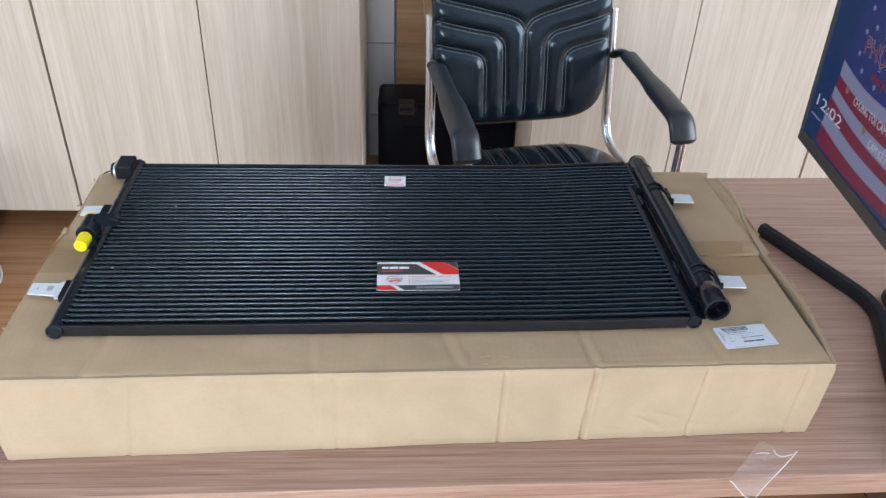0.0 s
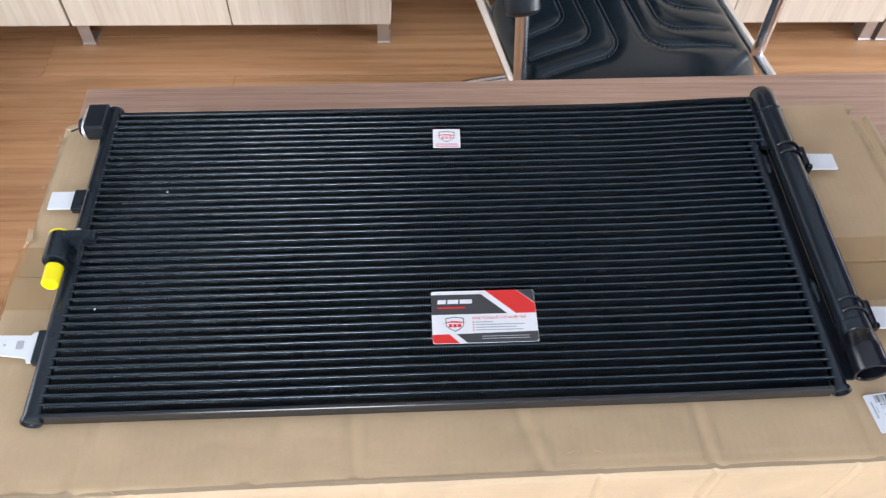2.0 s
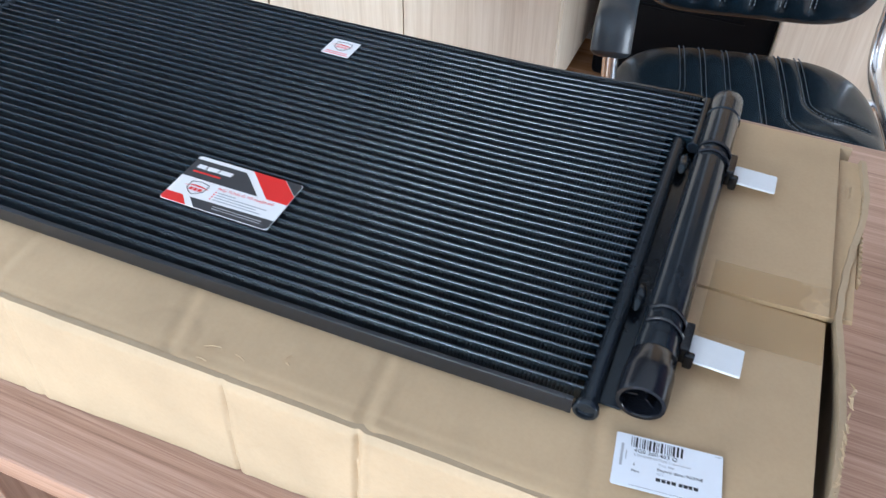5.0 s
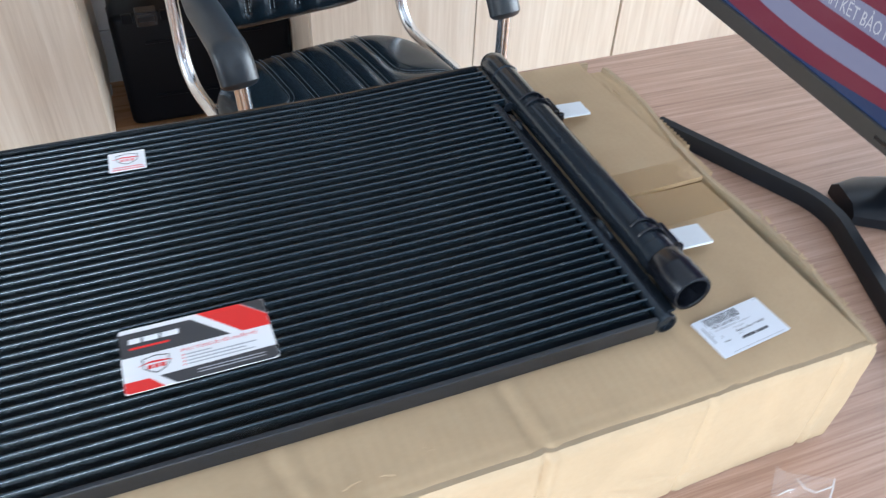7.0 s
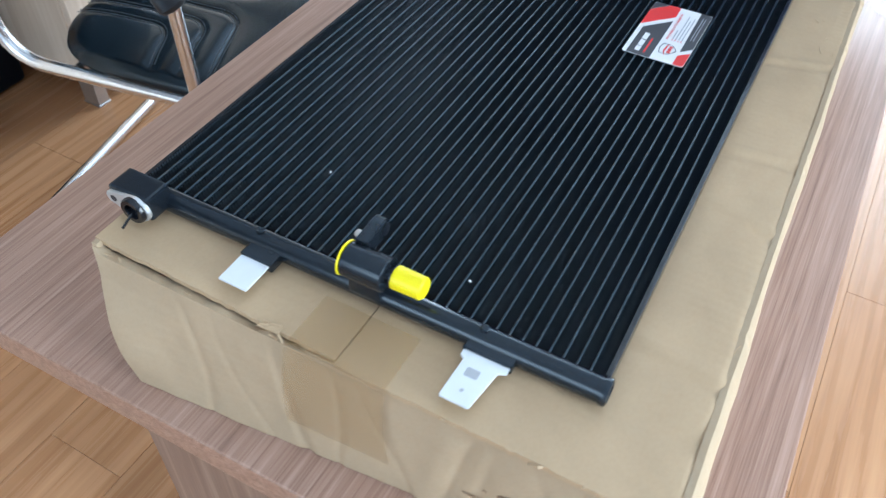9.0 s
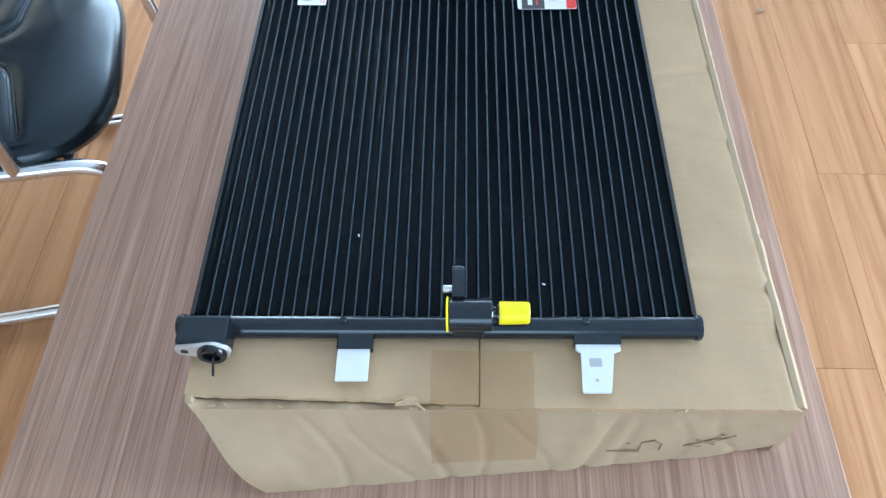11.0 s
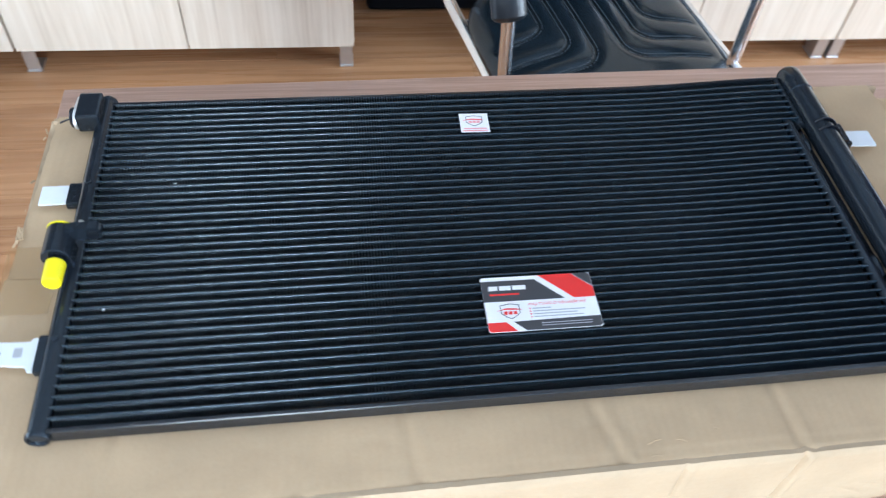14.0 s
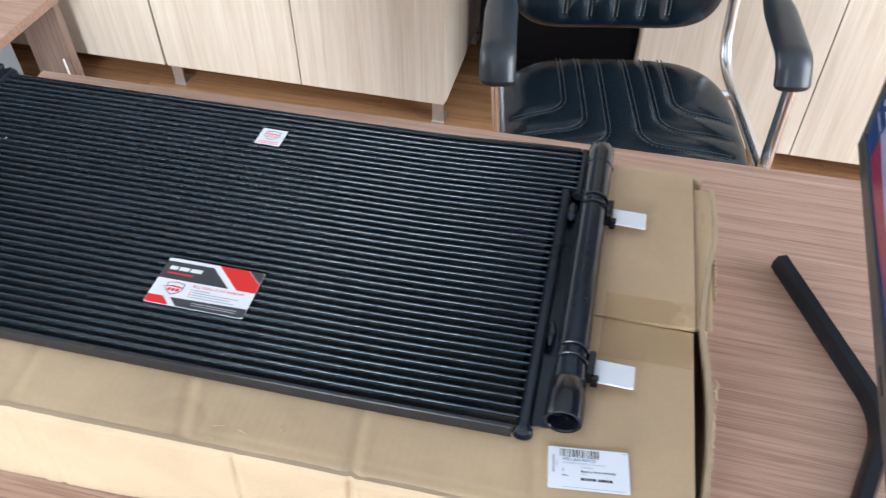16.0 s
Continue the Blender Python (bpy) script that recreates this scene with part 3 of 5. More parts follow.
def nearest(lines, x, y):
    best = 9.0
    for line in lines:
        for (ax, ay), (bx, by) in zip(line, line[1:]):
            dx, dy = bx - ax, by - ay
            s = max(0.0, min(1.0, ((x - ax) * dx + (y - ay) * dy) / (dx * dx + dy * dy)))
            best = min(best, math.hypot(x - ax - s * dx, y - ay - s * dy))
    return best


def channel(lines, depth, width, pillow):
    """A narrow seam at the bottom of a broad dip, so that each strip between the lines is padded."""
    def groove(x, y):
        d = nearest(lines, x, y)
        return depth * math.exp(-((d / width) ** 2)) + pillow * math.exp(-((d / 0.0125) ** 2)) + 0.0005 * wavy(x, y, 18, 3.0)
    return groove


SEAT_AT = pose(-0.022, 0.033, 0.411, 3.0, 0, 0)
SEAT_PAD, SEAT_SEAM = (0.462, 0.464, 0.062), channel(SEAT_LINES, 0.0022, 0.0036, 0.0036)
bm = cushion(*SEAT_PAD, 3.4, SEAT_SEAM, 130, 130)
bmesh.ops.transform(bm, matrix=SEAT_AT, verts=bm.verts[:])
part("seat", bm, LEATHER, chair, "padded black leatherette seat", local=True)
BACK_AT = pose(-0.0145, 0.360, 0.712, 77, 0, 0) @ pose(0, 0.008, 0)
BACK_PAD, BACK_SEAM = (0.455, 0.488, 0.06), channel(BACK_LINES, 0.0022, 0.0036, 0.0068)
bm = cushion(*BACK_PAD, 5.0, BACK_SEAM, 140, 140, 0.02, 0.03)
bmesh.ops.transform(bm, matrix=BACK_AT, verts=bm.verts[:])
part("backrest", bm, LEATHER, chair, "padded black leatherette backrest with sewn channels", local=True)


def stitches(lines, at, rise):
    """Rows of short stitches along both sides of the sewn lines."""
    bm = bmesh.new()
    for line in lines:
        path = [Vector((x, y, 0)) for x, y in line]
        for a, b in zip(path, path[1:]):
            d = b - a
            n = max(1, round(d.length / 0.0065))
            t = d.normalized()
            side = Vector((-t.y, t.x, 0))
            for k in range(n):
                p = a + d * ((k + 0.5) / n)
                for o in (-0.0042, 0.0042):
                    c = p + side * o
                    c.z = rise(c.x, c.y)
                    box(bm, (-0.002, -0.0007, -0.0006), (0.002, 0.0007, 0.0007), m=at @ Matrix.Translation(c) @ Matrix.Rotation(math.atan2(t.y, t.x), 4, "Z"))
    return bm


def top_of(wide, deep, thick, groove, bow):
    def rise(x, y):
        px, py = x / (wide / 2), y / (deep / 2)
        e = min(1.0, max(abs(px), abs(py)))
        edge = max(0.0, 1 - e ** 8) ** 0.5
        return thick / 2 * edge + 0.008 * (1 - px * px) * (1 - py * py) * edge - groove(x, y) * edge + bow * px * px + 0.0006
    return rise


for lines, at, pad, seam, bow, mat in ((BACK_LINES, BACK_AT, BACK_PAD, BACK_SEAM, 0.02, THREAD), (SEAT_LINES, SEAT_AT, SEAT_PAD, SEAT_SEAM, 0.0, DARK_THREAD)):
    part("stitching", stitches(lines, at, top_of(*pad, seam, bow)), mat, chair, "grey stitching", local=True)["kind"] = "stuff"


# ---- the cardboard box on the table ----
LID = 0.8235
carton = thing("cardboard_box", (0.03, 0.14, TOP), "creased tan cardboard box, its flaps taped shut", "box")
FL, FR, BR, BL = (-0.386, -0.066), (0.446, -0.047), (0.441, 0.352), (-0.391, 0.33)


def front_lift(u, v):
    x = -0.386 + 0.832 * u
    h = 0.0022 * wavy(x, v * 0.1, 7, 1.0) + 0.0007 * wavy(x, v * 0.1, 40, 2.0) + 0.0008 * math.sin(math.pi * v)
    for at, w, d, lean in ((0.2, 0.0018, 0.0032, 0.004), (0.109, 0.0014, 0.0018, 0.002), (0.314, 0.0016, 0.0016, 0.004), (0.420, 0.0016, 0.0018, 0.0), (-0.06, 0.0018, 0.0012, 0.0), (-0.075, 0.003, 0.0008, 0.004), (-0.25, 0.003, 0.0014, 0.02)):
        h -= d * ridge(x, at - lean * (1 - v), w)
        h += 0.35 * d * ridge(x, at - lean * (1 - v) + 0.006, w * 1.4)
    # short slanting dents low on the wall
    for ax, av, bx, bv, d in ((0.245, 0.35, 0.285, 0.12, 0.0022), (0.262, 0.4, 0.305, 0.25, 0.0016), (0.3, 0.2, 0.335, 0.14, 0.0016), (0.21, 0.16, 0.25, 0.1, 0.0014)):
        s = (x - ax) / (bx - ax)
        if 0 < s < 1:
            h -= d * ridge(v, av + (bv - av) * s, 0.035) * math.sin(math.pi * s) * (0.6 + 0.4 * ridge(v, av, 0.4))
    # rounded fold into the lid, slightly uneven along its length
    fold = soft(v, 0.93, 1.0)
    return Vector((0, -h * (1 - 0.6 * fold) + 0.0030 * fold * fold, (0.0002 + 0.0006 * wavy(x, 0.2, 16, 4.0)) * fold))


part("front_panel", sheet([(-0.378, -0.0755, TOP + 0.001), (0.441, -0.0475, TOP + 0.001), (*FR, LID - 0.0008), (*FL, LID - 0.0008)], 560, 44, 0.004, front_lift), CARTON_SIDE, carton)
part("back_panel", sheet([(0.44, 0.35, TOP + 0.001), (-0.414, 0.297, TOP + 0.001), (*BL, LID - 0.001), (*BR, LID - 0.001)], 60, 8, 0.004, lambda u, v: 0.002 * wavy(u, v, 5)), CARTON_SIDE, carton)


def left_lift(u, v):
    h = 0.0008 * wavy(u * 1.3, v * 0.3, 5.5, 5.0) + 0.0004 * wavy(u * 1.4, v * 0.25, 22, 6.0)
    h += 0.004 * math.sin(math.pi * v) * (0.4 + 0.6 * u)
    for at, w, d in ((0.16, 0.008, 0.0016), (0.27, 0.006, 0.0012), (0.44, 0.007, 0.002), (0.53, 0.006, 0.0014), (0.71, 0.008, 0.002), (0.79, 0.006, 0.0014), (0.9, 0.008, 0.0018)):
        h -= 0.55 * d * ridge(u + 0.03 * math.sin(3 * v + at * 20), at, w)
    h -= 0.0016 * ridge(u, 0.36, 0.01) + 0.002 * ridge(u - 0.1 * v, 0.62, 0.01) - 0.001 * ridge(u - 0.1 * v, 0.58, 0.02)
    h -= 0.004 * soft(u, 0.82, 1.0) * (1 - v)
    h *= 1 - 0.85 * soft(v, 0.75, 1.0)
    # crushed far corner, and the split under the lip of the lid
    h += 0.006 * ridge(u, 0.0, 0.10) * math.sin(math.pi * min(1.0, 1.25 * v))
    split = soft(v, 0.955, 1.0) * (1 - soft(u, 0.40, 0.47)) * soft(u, 0.0, 0.02) * (0.75 + 0.5 * wavy(u * 5, 0.1, 6, 12.0))
    return Vector((-h + 0.0035 * split, 0, (0.0009 * wavy(u * 6, 0.3, 14, 2.0) - 0.0006) * soft(v, 0.95, 1.0) - 0.0052 * split))


LEFT_WALL = [(-0.419, 0.292, TOP + 0.001), (-0.379, -0.076, TOP + 0.001), (-0.388, -0.064, LID - 0.001), (-0.393, 0.328, LID - 0.001)]
part("left_panel", sheet(LEFT_WALL, 150, 44, 0.004, left_lift), CARTON_SIDE, carton)


def right_lift(u, v):
    """Bellied low down, and at the rim twice bulged."""
    belly = 0.015 * math.sin(math.pi * u) ** 0.7 * math.sin(math.pi * min(1.0, 0.25 + 0.75 * v)) * (1 - soft(v, 0.7, 1.0))
    rim = 0.0085 * math.sin(math.pi * min(1.0, u / 0.52)) + 0.0105 * ridge(u, 0.86, 0.17)
    return belly + rim * soft(v, 0.4, 1.0) + 0.0018 * wavy(u, v * 0.2, 7, 8.0) * (1 - soft(v, 0.6, 1)) + 0.0009 * wavy(u, 0, 30, 3.0) * soft(v, 0.8, 1)


part("right_panel", sheet([(0.4405, -0.046, TOP + 0.001), (0.4405, 0.345, TOP + 0.001), (0.4455, 0.330, LID + 0.004), (0.4465, -0.045, LID)], 90, 18, 0.0042, right_lift), CARTON_SIDE, carton)
part("bottom_panel", boxed((-0.376, -0.044, TOP + 0.0005), (0.438, 0.32, TOP + 0.004)), CARTON, carton)


def flap_lift(u, v):
    x, y = -0.39 + 0.835 * u, -0.05 + 0.19 * v
    h = 0.0014 * wavy(x, y, 8, 11.0) + 0.0004 * wavy(x, y, 60, 12.0) - 0.0035 * math.sin(math.pi * u) * v
    for at, w, d, lean in ((0.2, 0.003, 0.0014, 0.02), (-0.08, 0.004, 0.0010, 0.02), (-0.30, 0.005, 0.0016, -0.03), (0.066, 0.004, 0.0012, 0.05), (-0.165, 0.006, 0.0010, -0.06), (0.335, 0.004, 0.0006, 0.03)):
        h -= d * ridge(x, at - lean * v, w) - 0.6 * d * ridge(x, at - lean * v + 0.009, w)
    # scored line beside the fold, and arched wrinkles that run into it
    h -= 0.0007 * ridge(v, 0.045 + 0.006 * wavy(x, 0.5, 5, 2.0), 0.010)
    for cx, wide in ((0.055, 0.035), (-0.11, 0.04), (-0.19, 0.03)):
        s = (x - cx) / wide
        if abs(s) < 1:
            h -= 0.00055 * ridge(v, 0.05 + 0.15 * (1 - s * s), 0.012) * (1 - s * s)
    h -= 0.0026 * soft(1 - v, 0.97, 1.0) + 0.0016 * ridge(x, -0.335, 0.012) * soft(1 - v, 0.5, 0.75)
    return Vector((0.0009 + 0.0010 * wavy(v * 4, 0.6, 13, 7.0), 0, h)) if u < 0.001 else h


def back_flap_lift(u, v):
    if u < 0.001:
        return Vector((0.0008 + 0.0010 * wavy(v * 4, 0.2, 12, 9.0), 0, 0.0012 * wavy(u, v, 5, 21.0)))
    return 0.0012 * wavy(u, v, 5, 21.0) + 0.0022 * soft(u, 0.9, 1.0) * (1 - soft(v, 0.2, 0.9)) - 0.0035 * math.sin(math.pi * u) * (1 - v)


part("front_flap", sheet([(-0.3895, -0.0625, LID), (0.4435, -0.0440, LID), (0.4370, 0.1440, LID + 0.0005), (-0.3925, 0.1397, LID)], 280, 60, 0.004, flap_lift), CARTON, carton)
part("back_flap", sheet([(-0.3892, 0.1405, LID), (0.4375, 0.1455, LID + 0.002), (0.4315, 0.352, LID), (-0.3876, 0.331, LID)], 120, 40, 0.004, back_flap_lift), CARTON, carton)
part("side_flap", sheet([(0.4335, 0.152, LID - 0.0035), (0.4525, 0.152, LID + 0.001), (0.4505, 0.331, LID - 0.001), (0.4335, 0.334, LID - 0.003)], 10, 60, 0.004, lambda u, v: 0.001 * wavy(u, v, 9, 4.0)), CARTON, carton)

# torn, ragged rim of the crushed end and of the open side wall
random.seed(5)
for (xa, ya), (xb, yb), z, n in (((-0.394, 0.327), (-0.389, -0.06), LID - 0.0010, 16), ((0.457, 0.10), (0.449, -0.03), LID + 0.0016, 30)):
    bm = bmesh.new()
    for k in range(n):
        s = (k + random.random()) / n
        w = random.uniform(0.0003, 0.0011)
        rot = pose(xa + (xb - xa) * s, ya + (yb - ya) * s, z + random.uniform(-0.0012, 0.0012), random.uniform(-30, 30), random.uniform(-40, 40), random.uniform(-40, 40))
        box(bm, (-w * 0.8, -w * 3.0, -w * 0.35), (w * 0.8, w * 3.0, w * 0.35), m=rot)
    part("torn_rim", bm, CARTON_EDGE, carton, "frayed torn cardboard rim")["kind"] = "stuff"

# packing tape over the seam at both ends
part("packing_tape", sheet([(-0.3935, 0.105, LID + 0.0012), (-0.352, 0.105, LID + 0.0012), (-0.352, 0.172, LID + 0.0012), (-0.3935, 0.172, LID + 0.0012)], 12, 12, 0.0003, lambda u, v: 0.0006 * wavy(u, v, 6)), TAPE_FILM, carton, "brown translucent packing tape")
part("packing_tape", sheet([(-0.4045, 0.172, TOP + 0.03), (-0.3995, 0.100, TOP + 0.03), (-0.3945, 0.104, LID), (-0.3955, 0.172, LID)], 12, 20, 0.0003, lambda u, v: 0.0035 * math.sin(math.pi * v) + 0.0005 * wavy(u, v, 8)), TAPE_FILM, carton, "brown translucent packing tape")
part("packing_tape", sheet([(0.362, 0.100, LID + 0.0032), (0.437, 0.104, LID + 0.0032), (0.437, 0.172, LID + 0.0042), (0.362, 0.170, LID + 0.0036)], 14, 14, 0.0003, lambda u, v: 0.0005 * wavy(u, v, 7)), TAPE_FILM, carton, "brown translucent packing tape")

# raw cut edge of the side wall: a fluted core between two liners
bm = bmesh.new()
for k in range(44):
    ya, yb = 0.19 + 0.0026 * k, 0.19 + 0.0026 * (k + 1)
    xa, xb = (0.4520, 0.4545) if k % 2 else (0.4545, 0.4520)
    q = [bm.verts.new((x + 0.001 * math.sin(y * 40), y, z)) for x, y in ((xa, ya), (xb, yb)) for z in (LID - 0.006, LID + 0.0022)]
    bm.faces.new((q[0], q[2], q[3], q[1]))
part("fluted_edge", bm, CARTON_EDGE, carton, "raw corrugated cut edge")["kind"] = "stuff"

# torn lip beside the tape
part("torn_lip", sheet([(-0.3925, 0.194, LID + 0.0022), (-0.3915, 0.178, LID + 0.0022), (-0.3850, 0.180, LID + 0.0030), (-0.3870, 0.191, LID + 0.0036)], 10, 8, 0.0008, lambda u, v: 0.0012 * wavy(u, v, 5, 3.0)), CARTON, carton, "small lifted lip of torn cardboard")

# staples and nicks in the lid
for (x, y), (dx, dy) in (((0.090, -0.0335), (0.010, 0.003)), ((0.110, -0.034), (0.007, -0.002)), ((0.137, -0.0215), (0.003, 0.004)), ((0.139, -0.0265), (0.003, -0.001)), ((0.089, -0.0445), (0.007, 0.0)), ((-0.265, -0.058), (0.008, -0.002))):
    part("torn_nick", swept([(x - dx / 2, y - dy / 2, LID + 0.0007), (x, y + 0.0006, LID + 0.0010), (x + dx / 2, y + dy / 2, LID + 0.0007)], 0.0004, 6), CARTON, carton, "small torn nick")

# faded handling marks on the end wall
def end_mark(points, width):
    """A thin stamped line on the left wall; points are (y, z)."""
    bm = bmesh.new()
    for (ya, za), (yb, zb) in zip(points, points[1:]):
        d = Vector((0, yb - ya, zb - za))
        a = math.atan2(d.z, d.y)
        v = (za - TOP) / (LID - TOP)
        u = (0.292 + 0.036 * v - ya) / (0.368 + 0.024 * v)
        x = (1 - v) * (-0.419 + 0.04 * u) + v * (-0.393 + 0.005 * u) + left_lift(u, v).x - 0.0002
        box(bm, (-0.0004, 0, -width / 2), (0.0004, d.length, width / 2), m=pose(x, ya, za) @ Matrix.Rotation(a, 4, "X"))
    part("stamp_mark", bm, STAMP_INK, carton, "faded brown stamped mark")


end_mark([(0.052, 0.762), (0.03, 0.762), (0.03, 0.776), (0.022, 0.78), (0.016, 0.772), (0.016, 0.762)], 0.0012)
end_mark([(0.04, 0.772), (0.024, 0.772)], 0.0012)
end_mark([(0.0, 0.766), (-0.022, 0.782), (-0.032, 0.782), (-0.012, 0.764), (0.0, 0.766)], 0.0012)
end_mark([(-0.006, 0.778), (-0.02, 0.77)], 0.0012)

# the shipping label
LABEL_AT = pose(0.3395, -0.0245, LID + 0.0016, 0, 0, 7.6)
LW, LH = 0.0585, 0.0335
ship = part("shipping_label", prism(rounded_rect(0, 0, LW, LH, 0.0012), 0, 0.0003, LABEL_AT), LABEL_PAPER, carton, "pale printed parts label")


def ink(x0, y0, x1, y1, mat=BLACK_INK, name="printed_bar"):
    part(name, boxed((x0, y0, 0.0003), (x1, y1, 0.00042), m=LABEL_AT), mat, ship)


random.seed(3)
x = 0.0085
while x < 0.0375:
    w = random.choice((0.0004, 0.0004, 0.0008, 0.0012))
    ink(x, 0.0258, x + w, 0.0322, name="barcode_bar")
    x += w + random.choice((0.0006, 0.0006, 0.0010))
for body, size, x, y, w, mat in (("4G0 260 403 Q", 0.0034, 0.0105, 0.0228, 0.0235, BLACK_INK), ("KONDENSATOR / condenser", 0.002, 0.0105, 0.0203, 0.031, GREY_INK), ("1", 0.0034, 0.0105, 0.0138, None, BLACK_INK), ("Piece", 0.0021, 0.0103, 0.0102, None, BLACK_INK), ("Prod. date:", 0.002, 0.0245, 0.0175, None, GREY_INK), ("Expiry date: NONE", 0.0025, 0.0238, 0.0142, 0.0245, BLACK_INK), ("LOT", 0.002, 0.0238, 0.0118, None, GREY_INK)):
    lettering("letters", body, size, mat, ship, LABEL_AT @ pose(x, y, 0.00042), w)
for x0, x1 in ((0.0238, 0.0262), (0.0268, 0.029), (0.0296, 0.0315), (0.0321, 0.0345), (0.036, 0.038), (0.0385, 0.0408), (0.0413, 0.0432), (0.0438, 0.0462)):
    ink(x0, 0.0078, x1, 0.0098)
ink(0.0034, 0.0125, 0.0048, 0.0268, GREY_INK)
ink(0.0062, 0.017, 0.0068, 0.0225, GREY_INK)
ink(0.054, 0.0318, 0.0575, 0.0322, GREY_INK)
ink(0.010, 0.0016, 0.055, 0.0019, GREY_INK)


# ---- the condenser lying on the box ----
BASE, DEEP, PITCH, ROWS = 0.8250, 0.3325, 0.00826, 39
HIGH = 0.0118
cond = thing("car_condenser", (0.0, 0.17, LID), "black enamelled car air-conditioning condenser with receiver drier", "car part")


def rise(x, y):
    """The core lifts towards the far end of the receiver, and sags a little in its middle."""
    return (0.0026 + 0.0030 * y / DEEP) * soft(x, 0.16, 0.33) - 0.0006 * math.cos(x * 4.5)


def flat_tube(x0, x1, at, n=26):
    """One flat tube on edge, its upper edge nearly flat with small round shoulders."""
    bm = bmesh.new()
    w, r = 0.00102, 0.00092
    prof = [(-w, 0.0)] + [(-w + r - r * math.cos(a), HIGH - r + r * math.sin(a)) for a in (0.0, 0.5, 1.0, math.pi / 2)] + [(w - r + r * math.cos(a), HIGH - r + r * math.sin(a)) for a in (math.pi / 2, 1.0, 0.5, 0.0)] + [(w, 0.0)]
    rings = []
    for i in range(n + 1):
        x = x0 + (x1 - x0) * i / n
        wob = 0.00016 * wavy(x, at, 9, 31.0)
        rings.append([bm.verts.new((x, y + wob, z + rise(x, at))) for y, z in prof])
    for a, b in zip(rings, rings[1:]):
        for k in range(len(prof)):
            k2 = (k + 1) % len(prof)
            bm.faces.new((a[k], b[k], b[k2], a[k2]))
    bm.faces.new(rings[0][::-1])
    bm.faces.new(rings[-1])
    bmesh.ops.recalc_face_normals(bm, faces=bm.faces[:])
    return mesh_of(bm, "tube", TUBE_EDGE)


FIRST = (DEEP - PITCH * (ROWS - 1)) / 2
for k in range(ROWS):
    at = FIRST + PITCH * k
    t = part("tube", flat_tube(-0.3305, 0.3245 if k >= ROWS - 7 else 0.3105, at), TUBE_EDGE, cond, local=True)
    t.matrix_parent_inverse = world_of(cond).inverted()
    t.location = (0, FIRST + PITCH * k, BASE)

# corrugated fins between the tubes
STEP = 0.00125
CREST = ((0.0, 0.0, 0.0003), (0.1, 0.0012, 0.0002), (0.2, 0.0020, 0.00016), (0.5, 0.0024, 0.00016), (0.8, 0.0020, 0.00024), (0.9, 0.0012, 0.00045), (1.0, 0.0, 0.0007))
count = int((0.306 + 0.3265) / STEP)
verts, faces = [], []
rng = np.random.RandomState(4)
for g in range(ROWS + 1):
    lo = FIRST + PITCH * (g - 1) + 0.0007 if g else 0.0012
    hi = FIRST + PITCH * g - 0.0007 if g < ROWS else DEEP - 0.0012
    for i in range(count + (12 if g > ROWS - 7 else 0)):
        x = -0.3265 + STEP * i + rng.uniform(-0.00005, 0.00005)
        lean = (0.00024 if i % 2 else -0.00024) + rng.uniform(-0.00003, 0.00003)
        up = BASE + rise(x, (lo + hi) / 2)
        h = up + HIGH - 0.00035 - 0.00015 * rng.rand()
        k = len(verts)
        # the crest climbs to the tube on either side, where the enamel has run into a fillet
        for v, drop, edge in CREST:
            xs, y = x + lean * (2 * v - 1), lo + (hi - lo) * v
            verts += [(xs, y, up + 0.0004), (xs, y, h - drop), (xs + edge, y, h - drop - 0.2 * edge)]
        for j in range(k, k + 3 * (len(CREST) - 1), 3):
            faces += [(j, j + 3, j + 4, j + 1), (j + 1, j + 4, j + 5, j + 2)]
me = bpy.data.meshes.new("fins")
me.from_pydata(verts, [], faces)
me.materials.append(BLACK_FIN)
fins = part("fin_block", me, BLACK_FIN, cond, "fine corrugated black cooling fins")
fins["kind"] = "stuff"

# channel plates along the two long sides
for y0, y1 in ((-0.0022, -0.0002), (DEEP + 0.0002, DEEP + 0.0022)):
    bm = bmesh.new()
    n = 26
    rings = []
    for i in range(n + 1):
        x = -0.329 + (0.636 if y0 < 0 else 0.6515) * i / n
        z = BASE + rise(x, y0)
        inner = y1 + 0.0012 if y0 < 0 else y0 - 0.0012
        a, b = (y0, y1) if y0 < 0 else (y1, y0)
        rings.append([bm.verts.new((x, y, z + h)) for y, h in ((a, -0.0008), (a, HIGH - 0.0006), (a + (0.0006 if y0 < 0 else -0.0006), HIGH), (inner, HIGH), (inner, HIGH - 0.0012), (b, HIGH - 0.0012), (b, -0.0008))])
    for r0, r1 in zip(rings, rings[1:]):
        for k in range(7):
            bm.faces.new((r0[k], r1[k], r1[(k + 1) % 7], r0[(k + 1) % 7]))
    bm.faces.new(rings[0][::-1])
    bm.faces.new(rings[-1])
    bmesh.ops.recalc_face_normals(bm, faces=bm.faces[:])
    part("side_plate", bm, SIDE_PAINT, cond)

# left header pipe, with the tube ends brazed into its side
ZL = LID + 0.0074
hdr = part("header_pipe", lathed([(0, 0.0072), (0.0006, 0.0078), (0.340, 0.0078), (0.3406, 0.0072)], (-0.3352, -0.0015, ZL), (0, 1, 0), 28), BLACK_PAINT, cond)
for y, d in ((-0.0005, -1), (0.338, 1)):
    part("end_cap", lathed([(0, 0.0084), (0.0028, 0.0087), (0.0042, 0.0080), (0.0045, 0.0066), (0.0030, 0.0058), (0.0030, 0.0001)], (-0.3352, y, ZL), (0, d, 0), 28), BLACK_PAINT, hdr)
bm = bmesh.new()
